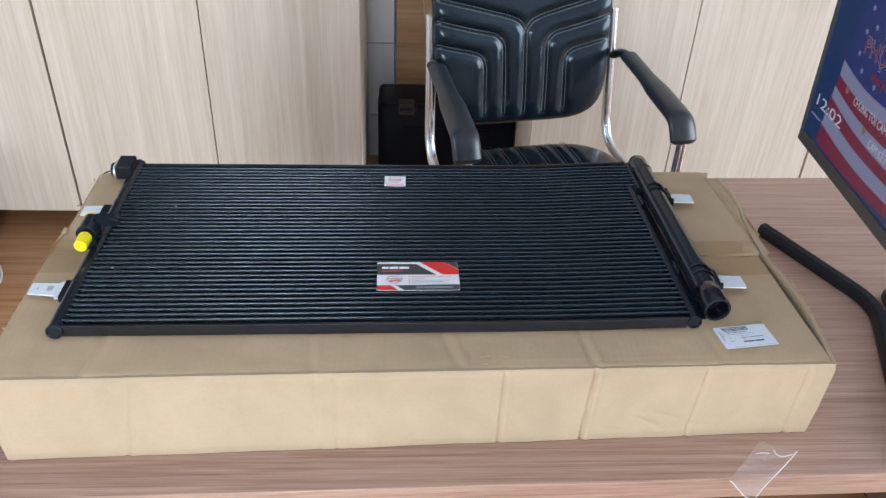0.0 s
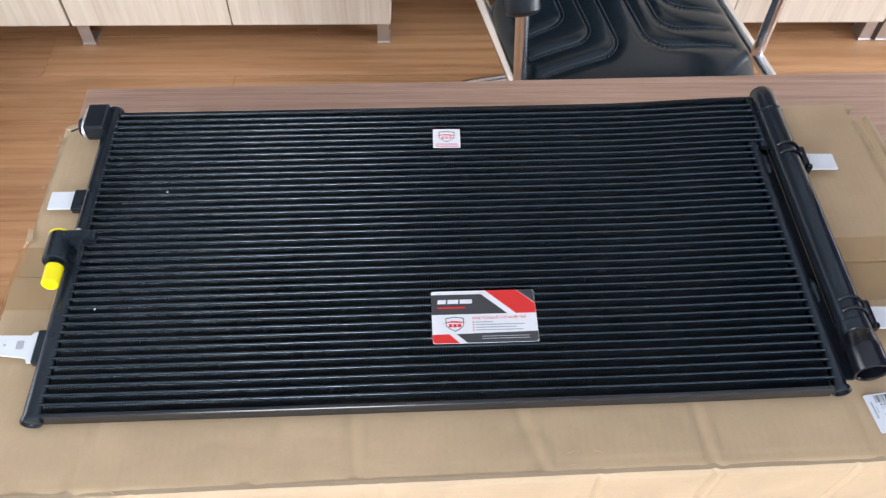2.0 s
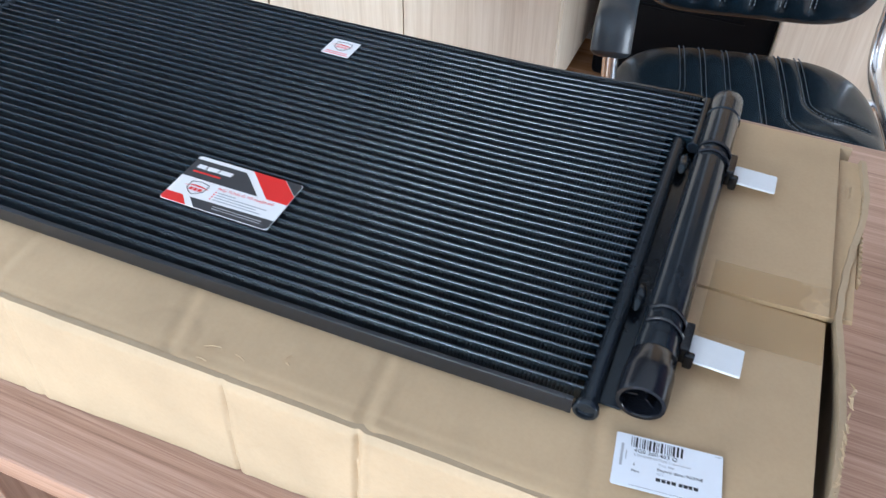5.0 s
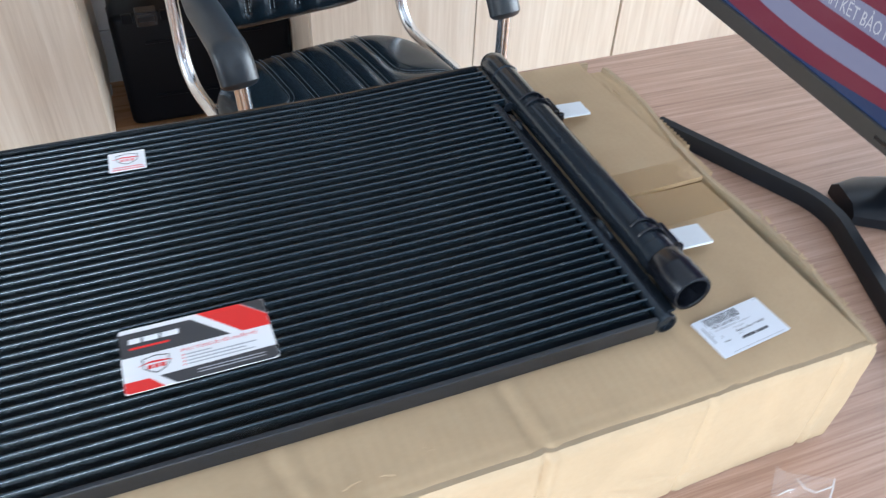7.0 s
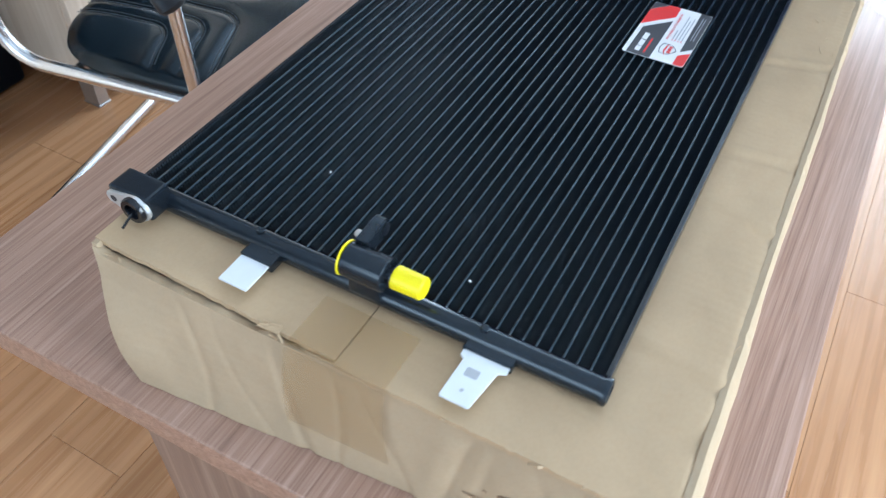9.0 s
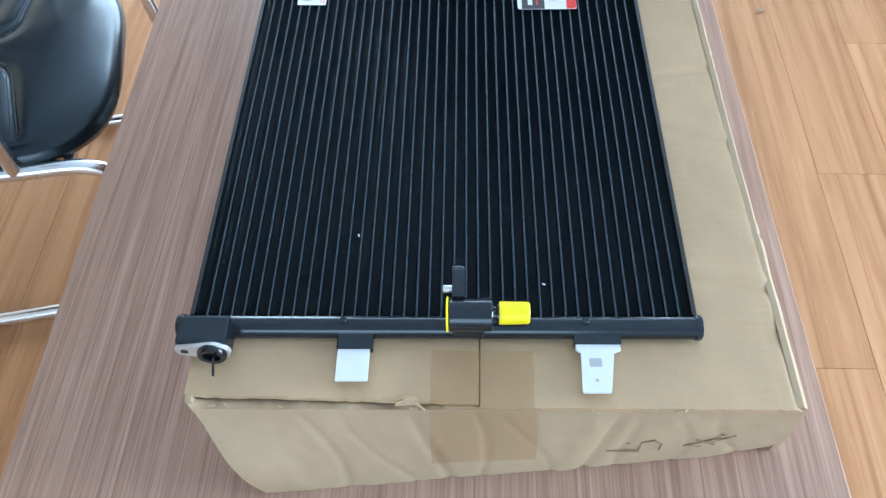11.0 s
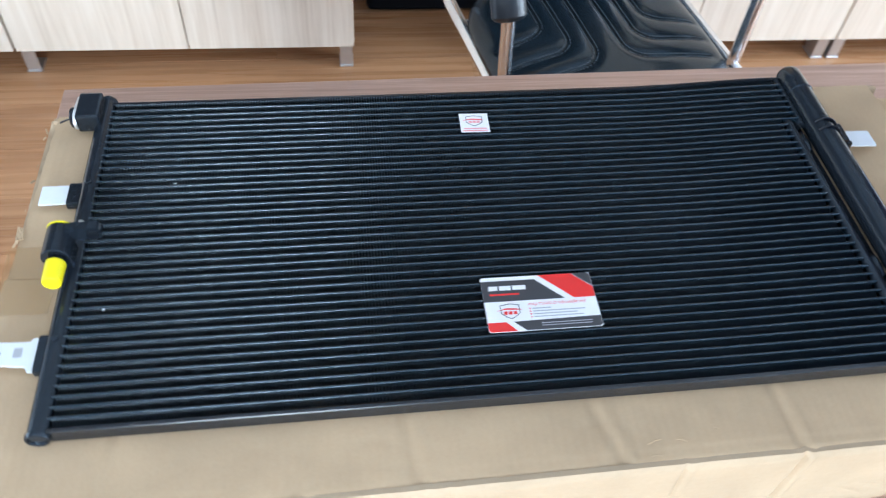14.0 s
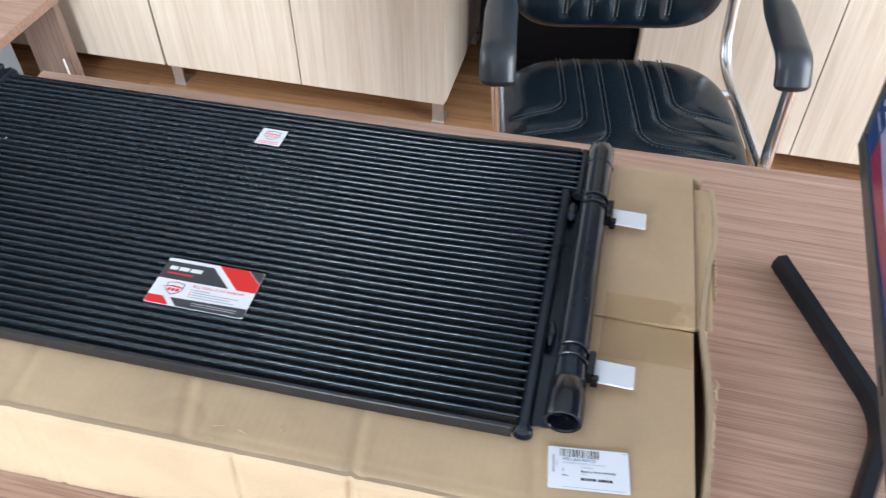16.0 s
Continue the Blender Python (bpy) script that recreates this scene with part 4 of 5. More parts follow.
box(bm, (-0.3330, 0.0015, ZL + 0.0040), (-0.3298, 0.3345, ZL + 0.0056), 0.0005, 1)
part("header_plate", bm, SIDE_PAINT, hdr, "worn black header plate")


def tube_end(x0, x1, z):
    """A wedge of braze where a tube enters the pipe."""
    bm = bmesh.new()
    prof = [(x0, 0.0009, 0.0030), (x1, 0.0022, 0.0022)]
    rings = []
    for x, w, h in prof:
        rings.append([bm.verts.new((x, y, z + dz)) for y, dz in ((-w, -0.004), (-w, 0.0), (-0.5 * w, 0.75 * h), (0.5 * w, 0.75 * h), (w, 0.0), (w, -0.004))])
    for k in range(6):
        bm.faces.new((rings[0][k], rings[0][(k + 1) % 6], rings[1][(k + 1) % 6], rings[1][k]))
    bm.faces.new(rings[0][::-1])
    bm.faces.new(rings[1])
    bmesh.ops.recalc_face_normals(bm, faces=bm.faces[:])
    return bm


collar_l = mesh_of(tube_end(-0.3285, -0.3318, 0.0), "collar", BLACK_PAINT)
for k in range(ROWS):
    c = part("collar", collar_l, BLACK_PAINT, hdr, local=True)
    c.matrix_parent_inverse = world_of(cond).inverted()
    c.location = (0, FIRST + PITCH * k, BASE + HIGH - 0.0030)
# slim right header pipe and the short one behind its far end
PX, PR, ZR = 0.3150, 0.0058, LID + 0.0092
PIPE_TILT = (0, 1, 0.0052)
hdr2 = part("header_pipe", lathed([(0, PR - 0.0006), (0.0006, PR), (0.2725, PR), (0.2735, PR - 0.0008)], (PX, 0.0015, ZR), PIPE_TILT, 24), BLACK_PAINT, cond)
part("end_cap", lathed([(0, 0.0076), (0.003, 0.0080), (0.0042, 0.0074), (0.0045, 0.0056), (0.0026, 0.0052), (0.0026, 0.0001)], (PX, 0.0020, ZR - 0.0003), (0, -1, 0), 24), BLACK_PAINT, hdr2)
part("header_pipe", lathed([(0, 0.0046), (0.0005, 0.0050), (0.069, 0.0050), (0.0695, 0.0044)], (0.3270, 0.2680, ZR + 0.0022), (0, 1, 0), 20), BLACK_PAINT, cond)
part("web_plate", boxed((0.3195, 0.012, LID + 0.0012), (0.3335, 0.335, LID + 0.0030), 0.0006, 1), BLACK_PAINT, cond)
collar_r = mesh_of(tube_end(0.3075, 0.3118, 0.0), "collar", BLACK_PAINT)
for k in range(ROWS):
    c = part("collar", collar_r, BLACK_PAINT, hdr2, local=True)
    c.matrix_parent_inverse = world_of(cond).inverted()
    y = FIRST + PITCH * k
    c.location = (0 if k < ROWS - 7 else 0.0135, y, BASE + HIGH - 0.0030 + rise(0.31, y))

# receiver drier
RX, RR = 0.3428, 0.0132
ZV = LID + RR + 0.0004
rec = part("receiver_drier", lathed([(0, 0.0118), (0.001, RR + 0.0004), (0.012, RR + 0.0004), (0.0128, RR - 0.0002), (0.282, RR - 0.0002), (0.294, RR - 0.0006), (0.299, RR - 0.003), (0.3005, 0.006), (0.301, 0.0002)], (RX, 0.046, ZV), (0, 1, 0), 36), BLACK_PAINT, cond, "glossy black receiver drier cylinder")
part("end_collar", lathed([(0.036, RR - 0.001), (0.034, RR + 0.0006), (0.025, RR + 0.0008), (0.0235, 0.0146), (0.020, 0.0148), (0.003, 0.0148), (0.0, 0.0143), (0.0, 0.0121), (0.001, 0.0116), (0.019, 0.0108), (0.0195, 0.0001)], (RX, 0.0115, ZV + 0.0012), (0, 1, 0), 36), BLACK_PLASTIC, rec, "open plastic end plug")
for a in (0.3, 2.4, 4.5):
    part("plug_rib", boxed((-0.0006, 0.006, 0.003), (0.0006, 0.018, 0.0112), 0, 1, pose(RX, 0.0115, ZV + 0.0012) @ Matrix.Rotation(a, 4, "Y")), BLACK_PLASTIC, rec)
for y in (0.0482, 0.312):
    part("weld_ring", lathed([(-0.0012, RR - 0.0004), (0, RR + 0.0007), (0.0012, RR - 0.0004)], (RX, y, ZV), (0, 1, 0), 32), BLACK_PAINT, rec)
for y in (0.0675, 0.2495):
    clip = part("clip", boxed((RX + 0.0125, y - 0.0115, ZV - 0.007), (RX + 0.0185, y + 0.0115, ZV + 0.0065), 0.0014, 2), BLACK_PLASTIC, cond, "black plastic clip")
    for dy in (-0.005, 0.006):
        band = []
        for k in range(19):
            a = radians(-30 + 165 * k / 18)
            band.append((RX + (RR + 0.0009) * math.cos(a), y + dy + 0.005 * math.sin(a * 0.9), ZV + (RR + 0.0009) * math.sin(a)))
        part("strap", swept(band, 0.0013, 8), BLACK_PLASTIC, clip)
    part("hook", boxed((RX + 0.0165, y - 0.0135, ZV - 0.0085), (RX + 0.0225, y - 0.0085, ZV + 0.0030), 0.0016, 2), BLACK_PLASTIC, clip)
for y0, y1 in ((0.055, 0.0765), (0.237, 0.2575)):
    part("tab", prism(rounded_rect(0.3615, y0, 0.3925, y1, 0.0012), 0, 0.0016, pose(0, 0, LID + 0.0111) @ pose(0, 0, 0, 0, 2.0, 0) @ Matrix.Translation((0, 0, 0.0128)), 0.0003), FOAM, cond, "white plastic tab")
# lumpy weld bridges between pipe and receiver
for y0 in (0.097, 0.248):
    n, ring_n = 18, 12
    rings = []
    bm = bmesh.new()
    for i in range(n + 1):
        y = y0 + (i / n - 0.5) * 0.026
        swell = math.sin(math.pi * i / n) ** 0.5 if 0 < i < n else 0.15
        rings.append([bm.verts.new((0.3238 + 0.0042 * swell * math.cos(a) * (1 + 0.35 * wavy(y * 90, a, 1.0, y0)), y, ZR + 0.0005 + 0.0030 * swell * math.sin(a) * (1 + 0.5 * wavy(y * 130, a * 1.3, 1.0, 3 + y0)))) for a in (2 * math.pi * j / ring_n for j in range(ring_n))])
    for r0, r1 in zip(rings, rings[1:]):
        for j in range(ring_n):
            bm.faces.new((r0[j], r0[(j + 1) % ring_n], r1[(j + 1) % ring_n], r1[j]))
    bm.faces.new(rings[0][::-1])
    bm.faces.new(rings[-1])
    bmesh.ops.recalc_face_normals(bm, faces=bm.faces[:])
    part("weld_bead", bm, BLACK_PAINT, cond, "lumpy welded bridge")

# left mounting tabs
ZT = LID + 0.0072
front_tab = [(-0.3455, 0.0495), (-0.3455, 0.0785), (-0.3525, 0.0785), (-0.3545, 0.0755), (-0.3815, 0.0765), (-0.3825, 0.0755), (-0.3825, 0.0590), (-0.3815, 0.0580), (-0.3545, 0.0540), (-0.3525, 0.0495)]
tab = part("tab", prism(front_tab, ZT, ZT + 0.0015, None, 0.0003), FOAM, cond, "white plastic mounting tab")
# slots are not cut: grey patches paint the shade inside them
part("slot_shade", prism(rounded_rect(-0.3645, 0.0625, -0.3585, 0.0705, 0.0008), ZT + 0.0013, ZT + 0.0017), GREY_INK, tab)
part("slot_shade", prism(rounded_rect(-0.375, 0.0655, -0.373, 0.0677, 0.0009), ZT + 0.0013, ZT + 0.0017), GREY_INK, tab)
part("tab", prism(rounded_rect(-0.3750, 0.2125, -0.3500, 0.2335, 0.0008), ZT, ZT + 0.0015, None, 0.0003), FOAM, cond, "white plastic mounting tab")
for y0, y1, x0 in ((0.0485, 0.0795, -0.3485), (0.2105, 0.2345, -0.3525)):
    part("bracket", boxed((x0, y0, LID + 0.003), (-0.338, y1, LID + 0.0105), 0.0012, 2), BLACK_PAINT, cond)
    part("bracket_bolt", lathed([(0, 0.0028), (0.002, 0.0028), (0.0026, 0.0022)], (-0.3352, (y0 + y1) / 2 + 0.008, ZL + 0.0074), (0, 0, 1), 12), BLACK_PAINT, cond)
# pale metal strips along two stretches of the header's edge
part("pale_edge", boxed((-0.3336, 0.2325, ZL + 0.0050), (-0.3326, 0.318, ZL + 0.0060)), ALUMINIUM, cond, "thin pale metal edge")
part("pale_edge", boxed((-0.3336, 0.003, ZL + 0.0050), (-0.3326, 0.029, ZL + 0.0060)), ALUMINIUM, cond, "thin pale metal edge")

# inlet block with rubber plug
blk = part("inlet_block", boxed((-0.3565, 0.303, LID + 0.006), (-0.336, 0.3365, LID + 0.0245), 0.0022, 2), BLACK_PAINT, cond)
# flange outline: a round eye about the plug that tapers to the bolt hole; drawn in (y, z)
eye = [(0.3135 - 0.0118 * math.cos(t), LID + 0.0148 + 0.0098 * math.sin(t)) for t in np.linspace(-1.45, 1.45, 15)]
tip = [(0.3325 + 0.0052 * math.cos(t), LID + 0.0165 + 0.0052 * math.sin(t)) for t in np.linspace(1.35, -1.35, 11)]
FLANGE = Matrix(((0, 0, -1, 0), (1, 0, 0, 0), (0, 1, 0, 0), (0, 0, 0, 1)))
part("face_plate", prism([tuple(p) for p in eye + tip], 0.3560, 0.3588, FLANGE, 0.0005), ALUMINIUM, blk, "bare metal flange face")
part("rubber_plug", lathed([(0, 0.0096), (0.003, 0.0096), (0.0042, 0.0088), (0.0042, 0.0058), (0.001, 0.0052), (0.001, 0.0001)], (-0.358, 0.3135, LID + 0.0148), (-1, 0, 0), 26), BLACK_PLASTIC, blk)
# black disc painted for the dark inside of the bolt hole
part("bolt_hole_shade", lathed([(0, 0.0026), (0.0008, 0.0026)], (-0.3582, 0.3312, LID + 0.0165), (-1, 0, 0), 16), BLACK_INK, blk)
part("pull_tag", swept([(-0.360, 0.313, LID + 0.0148), (-0.366, 0.312, LID + 0.0138), (-0.3735, 0.3115, LID + 0.0108)], 0.0009, 8), BLACK_PLASTIC, blk)

# charging port with yellow cap, standing on the header pipe
VX, VZ = -0.3398, LID + 0.0322
port = part("charge_port", lathed([(0, 0.0103), (0.0008, 0.0110), (0.0272, 0.0110), (0.028, 0.0103)], (VX, 0.1327, VZ), (0, 1, 0), 26), BLACK_PAINT, cond)
part("saddle", boxed((VX - 0.0055, 0.1375, LID + 0.0095), (VX + 0.0080, 0.1585, VZ), 0.002, 2), BLACK_PAINT, port)
part("seal_ring", lathed([(0, 0.0112), (0.0012, 0.0114), (0.0015, 0.0100)], (VX, 0.1608, VZ), (0, 1, 0), 26), YELLOW, port, "yellow plastic seal ring")
part("neck", lathed([(0, 0.0066), (0.0025, 0.0066), (0.003, 0.0052), (0.006, 0.0052)], (VX + 0.001, 0.1275, VZ + 0.0002), (0, 1, 0), 18), BLACK_PAINT, port)
part("cap", lathed([(0, 0.0062), (0.0012, 0.0071), (0.0185, 0.0075), (0.0195, 0.0072), (0.0197, 0.0001)], (VX + 0.001, 0.1092, VZ + 0.0002), (0, 1, 0), 26), YELLOW, port, "bright yellow protective cap")
part("lug", prism([(0.006, -0.006), (0.022, -0.0065)] + [(0.026 + 0.0068 * math.cos(a), 0.0068 * math.sin(a)) for a in np.linspace(-1.3, 1.3, 9)] + [(0.022, 0.0065), (0.006, 0.006)], -0.004, 0.004, pose(VX, 0.1545, VZ + 0.0062, 90, 0, 0), 0.0008), BLACK_PAINT, port)
part("lug_eye", lathed([(0, 0.0044), (0.0004, 0.0044), (0.0006, 0.0034)], (VX + 0.026, 0.1503, VZ + 0.0062), (0, -1, 0), 18), GREY_PLASTIC, port)
part("stud", lathed([(0, 0.0026), (0.0052, 0.0026), (0.006, 0.002)], (VX + 0.0155, 0.1585, VZ + 0.0057), (0, 1, 0), 14), ALUMINIUM, port, "bare metal stud")

# chips of white dust on the core
for x, y, a in ((-0.264, 0.226, 20), (-0.305, 0.097, 60)):
    part("paint_chip", boxed((-0.0011, -0.0005, 0), (0.0011, 0.0005, 0.0005), m=pose(x, y, BASE + HIGH + rise(x, y) - 0.0004, 0, 0, a)), FOAM, cond, "tiny white chip")

# the whole part lies slightly askew on the box
cond.matrix_basis = pose(-0.33, 0, 0, 0, 0, 0.95) @ pose(0.33, 0, 0) @ cond.matrix_basis

# ---- business card and sticker on the core ----
def flat_shape(outline, z, mat, parent, at, name="printed_shape", thick=0.00012):
    return part(name, prism(outline, z, z + thick, at), mat, parent)


def shield(cx, cy, w, mat, parent, at, z):
    """Outline of a shield crest with a car line and bars inside, as plain shapes."""
    h = w * 1.0
    rim = [(-0.5, 0.36), (0, 0.46), (0.5, 0.36), (0.48, -0.12), (0.24, -0.34), (0, -0.46), (-0.24, -0.34), (-0.48, -0.12)]
    for (ax, ay), (bx, by) in zip(rim, rim[1:] + rim[:1]):
        a, b = Vector((cx + ax * w, cy + ay * h)), Vector((cx + bx * w, cy + by * h))
        d = (b - a).normalized() * w * 0.02
        n = Vector((-d.y, d.x))
        flat_shape([tuple(a - n), tuple(b - n), tuple(b + n), tuple(a + n)], z, mat, parent, at, "crest_line")
    flat_shape([(cx - 0.72 * w, cy + 0.03 * h), (cx - 0.2 * w, cy + 0.2 * h), (cx + 0.3 * w, cy + 0.16 * h), (cx + 0.62 * w, cy + 0.06 * h), (cx + 0.2 * w, cy + 0.08 * h), (cx - 0.25 * w, cy + 0.11 * h)], z, RED_INK, parent, at, "crest_car")
    for k in range(3):
        x = cx - 0.36 * w + 0.25 * w * k
        flat_shape([(x, cy - 0.2 * h), (x + 0.19 * w, cy - 0.2 * h), (x + 0.21 * w, cy + 0.0 * h), (x + 0.03 * w, cy + 0.0 * h)], z, RED_INK if parent["category"] == "card" else PINK_INK, parent, at, "crest_bar")


CARD_Z = BASE + HIGH + rise(0.03, 0.08) + 0.0003
CARD_AT = pose(-0.0185, 0.0575, CARD_Z, 0, 0, 0.8)
card = tagged(part("business_card", prism(rounded_rect(0, 0, 0.0900, 0.0520, 0.0022), 0, 0.0005, CARD_AT), PAPER), "white red and charcoal printed business card on the condenser", "card")
z = 0.00052
flat_shape([(0.0, 0.0282), (0.065, 0.0282), (0.0435, 0.0482), (0.0, 0.0482)], z, DARK_INK, card, CARD_AT)
flat_shape([(0.0725, 0.0282), (0.0898, 0.0282), (0.0898, 0.0378), (0.0745, 0.0519), (0.0475, 0.0519)], z, RED_INK, card, CARD_AT)
flat_shape([(0.0898, 0.0385), (0.0898, 0.0498), (0.0877, 0.0519), (0.0752, 0.0519)], z, DARK_INK, card, CARD_AT)
flat_shape([(0.0002, 0.0018), (0.0022, 0.0002), (0.0225, 0.0002), (0.0145, 0.0088), (0.0002, 0.0088)], z, RED_INK, card, CARD_AT)
flat_shape([(0.0295, 0.0002), (0.0877, 0.0002), (0.0898, 0.0022), (0.0898, 0.0100), (0.0205, 0.0088)], z, DARK_INK, card, CARD_AT)
z += 0.00014
for k, (x0, x1) in enumerate(((0.0052, 0.0125), (0.0138, 0.0232), (0.0245, 0.0352))):
    flat_shape([(x0, 0.0388), (x1, 0.0388), (x1 + 0.0004, 0.0430), (x0 + 0.0004, 0.0430)], z, PAPER, card, CARD_AT, "printed_bar")
flat_shape([(0.0054, 0.0340), (0.029, 0.0340), (0.029, 0.0356), (0.0054, 0.0356)], z, RED_INK, card, CARD_AT, "printed_bar")
lettering("letters", "PHỤ TÙNG Ô TÔ NHẬP MỸ", 0.0034, RED_INK, card, CARD_AT @ pose(0.0345, 0.0230, z), 0.0465)
for k, x1 in enumerate((0.052, 0.079, 0.072, 0.077)):
    flat_shape([(0.0372, 0.0196 - 0.0026 * k), (x1, 0.0196 - 0.0026 * k), (x1, 0.0205 - 0.0026 * k), (0.0372, 0.0205 - 0.0026 * k)], z, GREY_INK, card, CARD_AT, "printed_bar")
    flat_shape([(0.0348, 0.0195 - 0.0026 * k), (0.0358, 0.0195 - 0.0026 * k), (0.0358, 0.0206 - 0.0026 * k), (0.0348, 0.0206 - 0.0026 * k)], z, RED_INK, card, CARD_AT, "printed_bar")
for y in (0.0036, 0.0058):
    flat_shape([(0.042, y), (0.082, y), (0.082, y + 0.0006), (0.042, y + 0.0006)], z, GREY_INK, card, CARD_AT, "printed_bar")
shield(0.0195, 0.0186, 0.0152, DARK_INK, card, CARD_AT, z)

STICK_AT = pose(-0.0135, 0.2812, BASE + HIGH + rise(0.0, 0.29) + 0.0002, 0, 0, -0.6)
stick = tagged(part("sticker", prism(rounded_rect(0, 0, 0.0275, 0.0258, 0.0006), 0, 0.0004, STICK_AT), PAPER), "small white crest sticker with red bars", "sticker")
z = 0.00042
shield(0.0138, 0.0155, 0.0155, DARK_INK, stick, STICK_AT, z)
flat_shape([(0.0018, 0.0012), (0.0257, 0.0012), (0.0257, 0.0028), (0.0018, 0.0028)], z, PINK_INK, stick, STICK_AT, "printed_bar")
flat_shape([(0.003, 0.0042), (0.0245, 0.0042), (0.0245, 0.0056), (0.003, 0.0056)], z, PINK_INK, stick, STICK_AT, "printed_bar")


# ---- monitor and its stand ----
mon = thing("monitor", (0.64, 0.13, TOP), "black flat-screen monitor showing a lock screen, on a forked stand", "monitor")
# own plane of the screen: x along its width from the far corner, y up, z out of the glass
SCREEN = pose(0.583, 0.397, 0.857) @ Matrix(((-0.062, -0.026, -0.998, 0), (-0.998, 0.0016, 0.062, 0), (0.0, 0.9997, -0.026, 0), (0, 0, 0, 1))) @ Matrix.Scale(1.035, 4)
MW, MH = 0.545, 0.325
part("back_cover", boxed((0.002, 0.002, -0.034), (MW - 0.002, MH - 0.002, -0.004), 0.008, 3, SCREEN), BLACK_PLASTIC, mon)
bm = bmesh.new()
for lo, hi in (((0, 0, -0.006), (MW, 0.017, 0.001)), ((0, MH - 0.007, -0.006), (MW, MH, 0.001)), ((0, 0.0171, -0.006), (0.0065, MH - 0.0071, 0.001)), ((MW - 0.0065, 0.0171, -0.006), (MW, MH - 0.0071, 0.001))):
    box(bm, lo, hi, 0.001, 1, SCREEN)
part("bezel", bm, BEZEL_PLASTIC, mon)
part("power_mark", boxed((0.28, 0.0065, 0.001), (0.305, 0.0095, 0.0014), m=SCREEN), BLACK_PLASTIC, mon)
glass = part("screen", boxed((0.0066, 0.0172, -0.0055), (MW - 0.0066, MH - 0.0072, -0.0012), m=SCREEN), SCREEN_BLUE, mon, "lit blue lock screen with a waving striped banner")


# heights of the banner's stripes at its left end and further right, and where that is
HEMS = ((0.139, 0.127, 0.178), (0.119, 0.111, 0.190), (0.1025, 0.090, 0.206), (0.087, 0.071, 0.219), (0.067, 0.057, 0.230), (0.046, 0.040, 0.242), (0.0215, 0.027, 0.252))


def hem(k, u):
    lo, hi, at = HEMS[k]
    s = (u - 0.055) / (at - 0.055)
    return max(0.0178, lo + (hi - lo) * min(1.25, s) - 0.005 * math.sin(math.pi * min(1.6, s)))


def banner(lower, upper, mat, u0=0.056, u1=0.40):
    """A waving stripe between two curves over the screen's width."""
    bm = bmesh.new()
    prev = None
    for k in range(41):
        u = u0 + (u1 - u0) * k / 40
        r = [bm.verts.new((u, lower(u), -0.0010)), bm.verts.new((u, upper(u), -0.0010))]
        if prev:
            bm.faces.new((prev[0], r[0], r[1], prev[1]))
        prev = r
    bmesh.ops.transform(bm, matrix=SCREEN, verts=bm.verts[:])
    part("banner_stripe", bm, mat, glass)


for k in range(6):
    banner(lambda u: hem(k + 1, u), lambda u: hem(k, u), SCREEN_RED if k % 2 else SCREEN_PALE, 0.060 - 0.002 * k)
banner(lambda u: hem(0, u), lambda u: min(MH - 0.0085, 0.139 + (u - 0.058) * 4.5), SCREEN_NAVY, 0.0605)
random.seed(2)
stars = [(0.0928, 0.2129), (0.1119, 0.1957), (0.0924, 0.1846), (0.0907, 0.1577), (0.1078, 0.1421), (0.1456, 0.1371)] + [(random.uniform(0.13, 0.38), random.uniform(0.19, 0.29)) for k in range(16)]
for cx, cy in stars:
    star = [(cx + (0.0048 if i % 2 else 0.0021) * math.sin(i * math.pi / 5 + 0.2), cy + (0.0048 if i % 2 else 0.0021) * math.cos(i * math.pi / 5 + 0.2)) for i in range(10)]
    part("star", prism(star, -0.0009, -0.0008, SCREEN), SCREEN_PALE, glass)
lettering("letters", "12:02", 0.0215, SCREEN_WHITE, glass, SCREEN @ pose(0.0145, 0.062, -0.0006), 0.078)
lettering("letters", "CHÚNG TÔI CAM KẾT", 0.0145, SCREEN_WHITE, glass, SCREEN @ pose(0.112, 0.1015, -0.0006), 0.112)
lettering("letters", "CAM KẾT BẢO HÀNH", 0.0155, SCREEN_WHITE, glass, SCREEN @ pose(0.172, 0.0745, -0.0006), 0.108)
for dx, dy, mat, z in ((-0.0008, -0.0008, SCREEN_PALE, -0.0008), (0.0008, -0.0008, SCREEN_PALE, -0.00079), (-0.0008, 0.0008, SCREEN_PALE, -0.00078), (0.0008, 0.0008, SCREEN_PALE, -0.00077), (0, 0, SCREEN_RED, -0.0006)):
    lettering("letters", "PHỤ TÙNG", 0.029, mat, glass, SCREEN @ pose(0.097 + dx, 0.162 + dy, z), 0.148)
for k, (x0, x1) in enumerate(((0.133, 0.158), (0.162, 0.19), (0.194, 0.215))):
    part("banner_bar", boxed((x0, 0.1425, -0.0008), (x1, 0.149, -0.0006), m=SCREEN), SCREEN_RED, glass)
for x, y in ((0.0895, 0.1095), (0.1545, 0.0865)):
    part("banner_dot", prism([(x + 0.0045 * math.cos(a), y + 0.0045 * math.sin(a)) for a in np.linspace(0, 2 * math.pi, 16)[:-1]], -0.0009, -0.0007, SCREEN), SCREEN_AMBER, glass)
for x0, x1 in ((0.0155, 0.045), (0.05, 0.085), (0.115, 0.148), (0.153, 0.169)):
    part("date_bar", boxed((x0, 0.0462 + x0 * 0.03, -0.0008), (x1, 0.0487 + x0 * 0.03, -0.0006), m=SCREEN), SCREEN_PALE, glass)


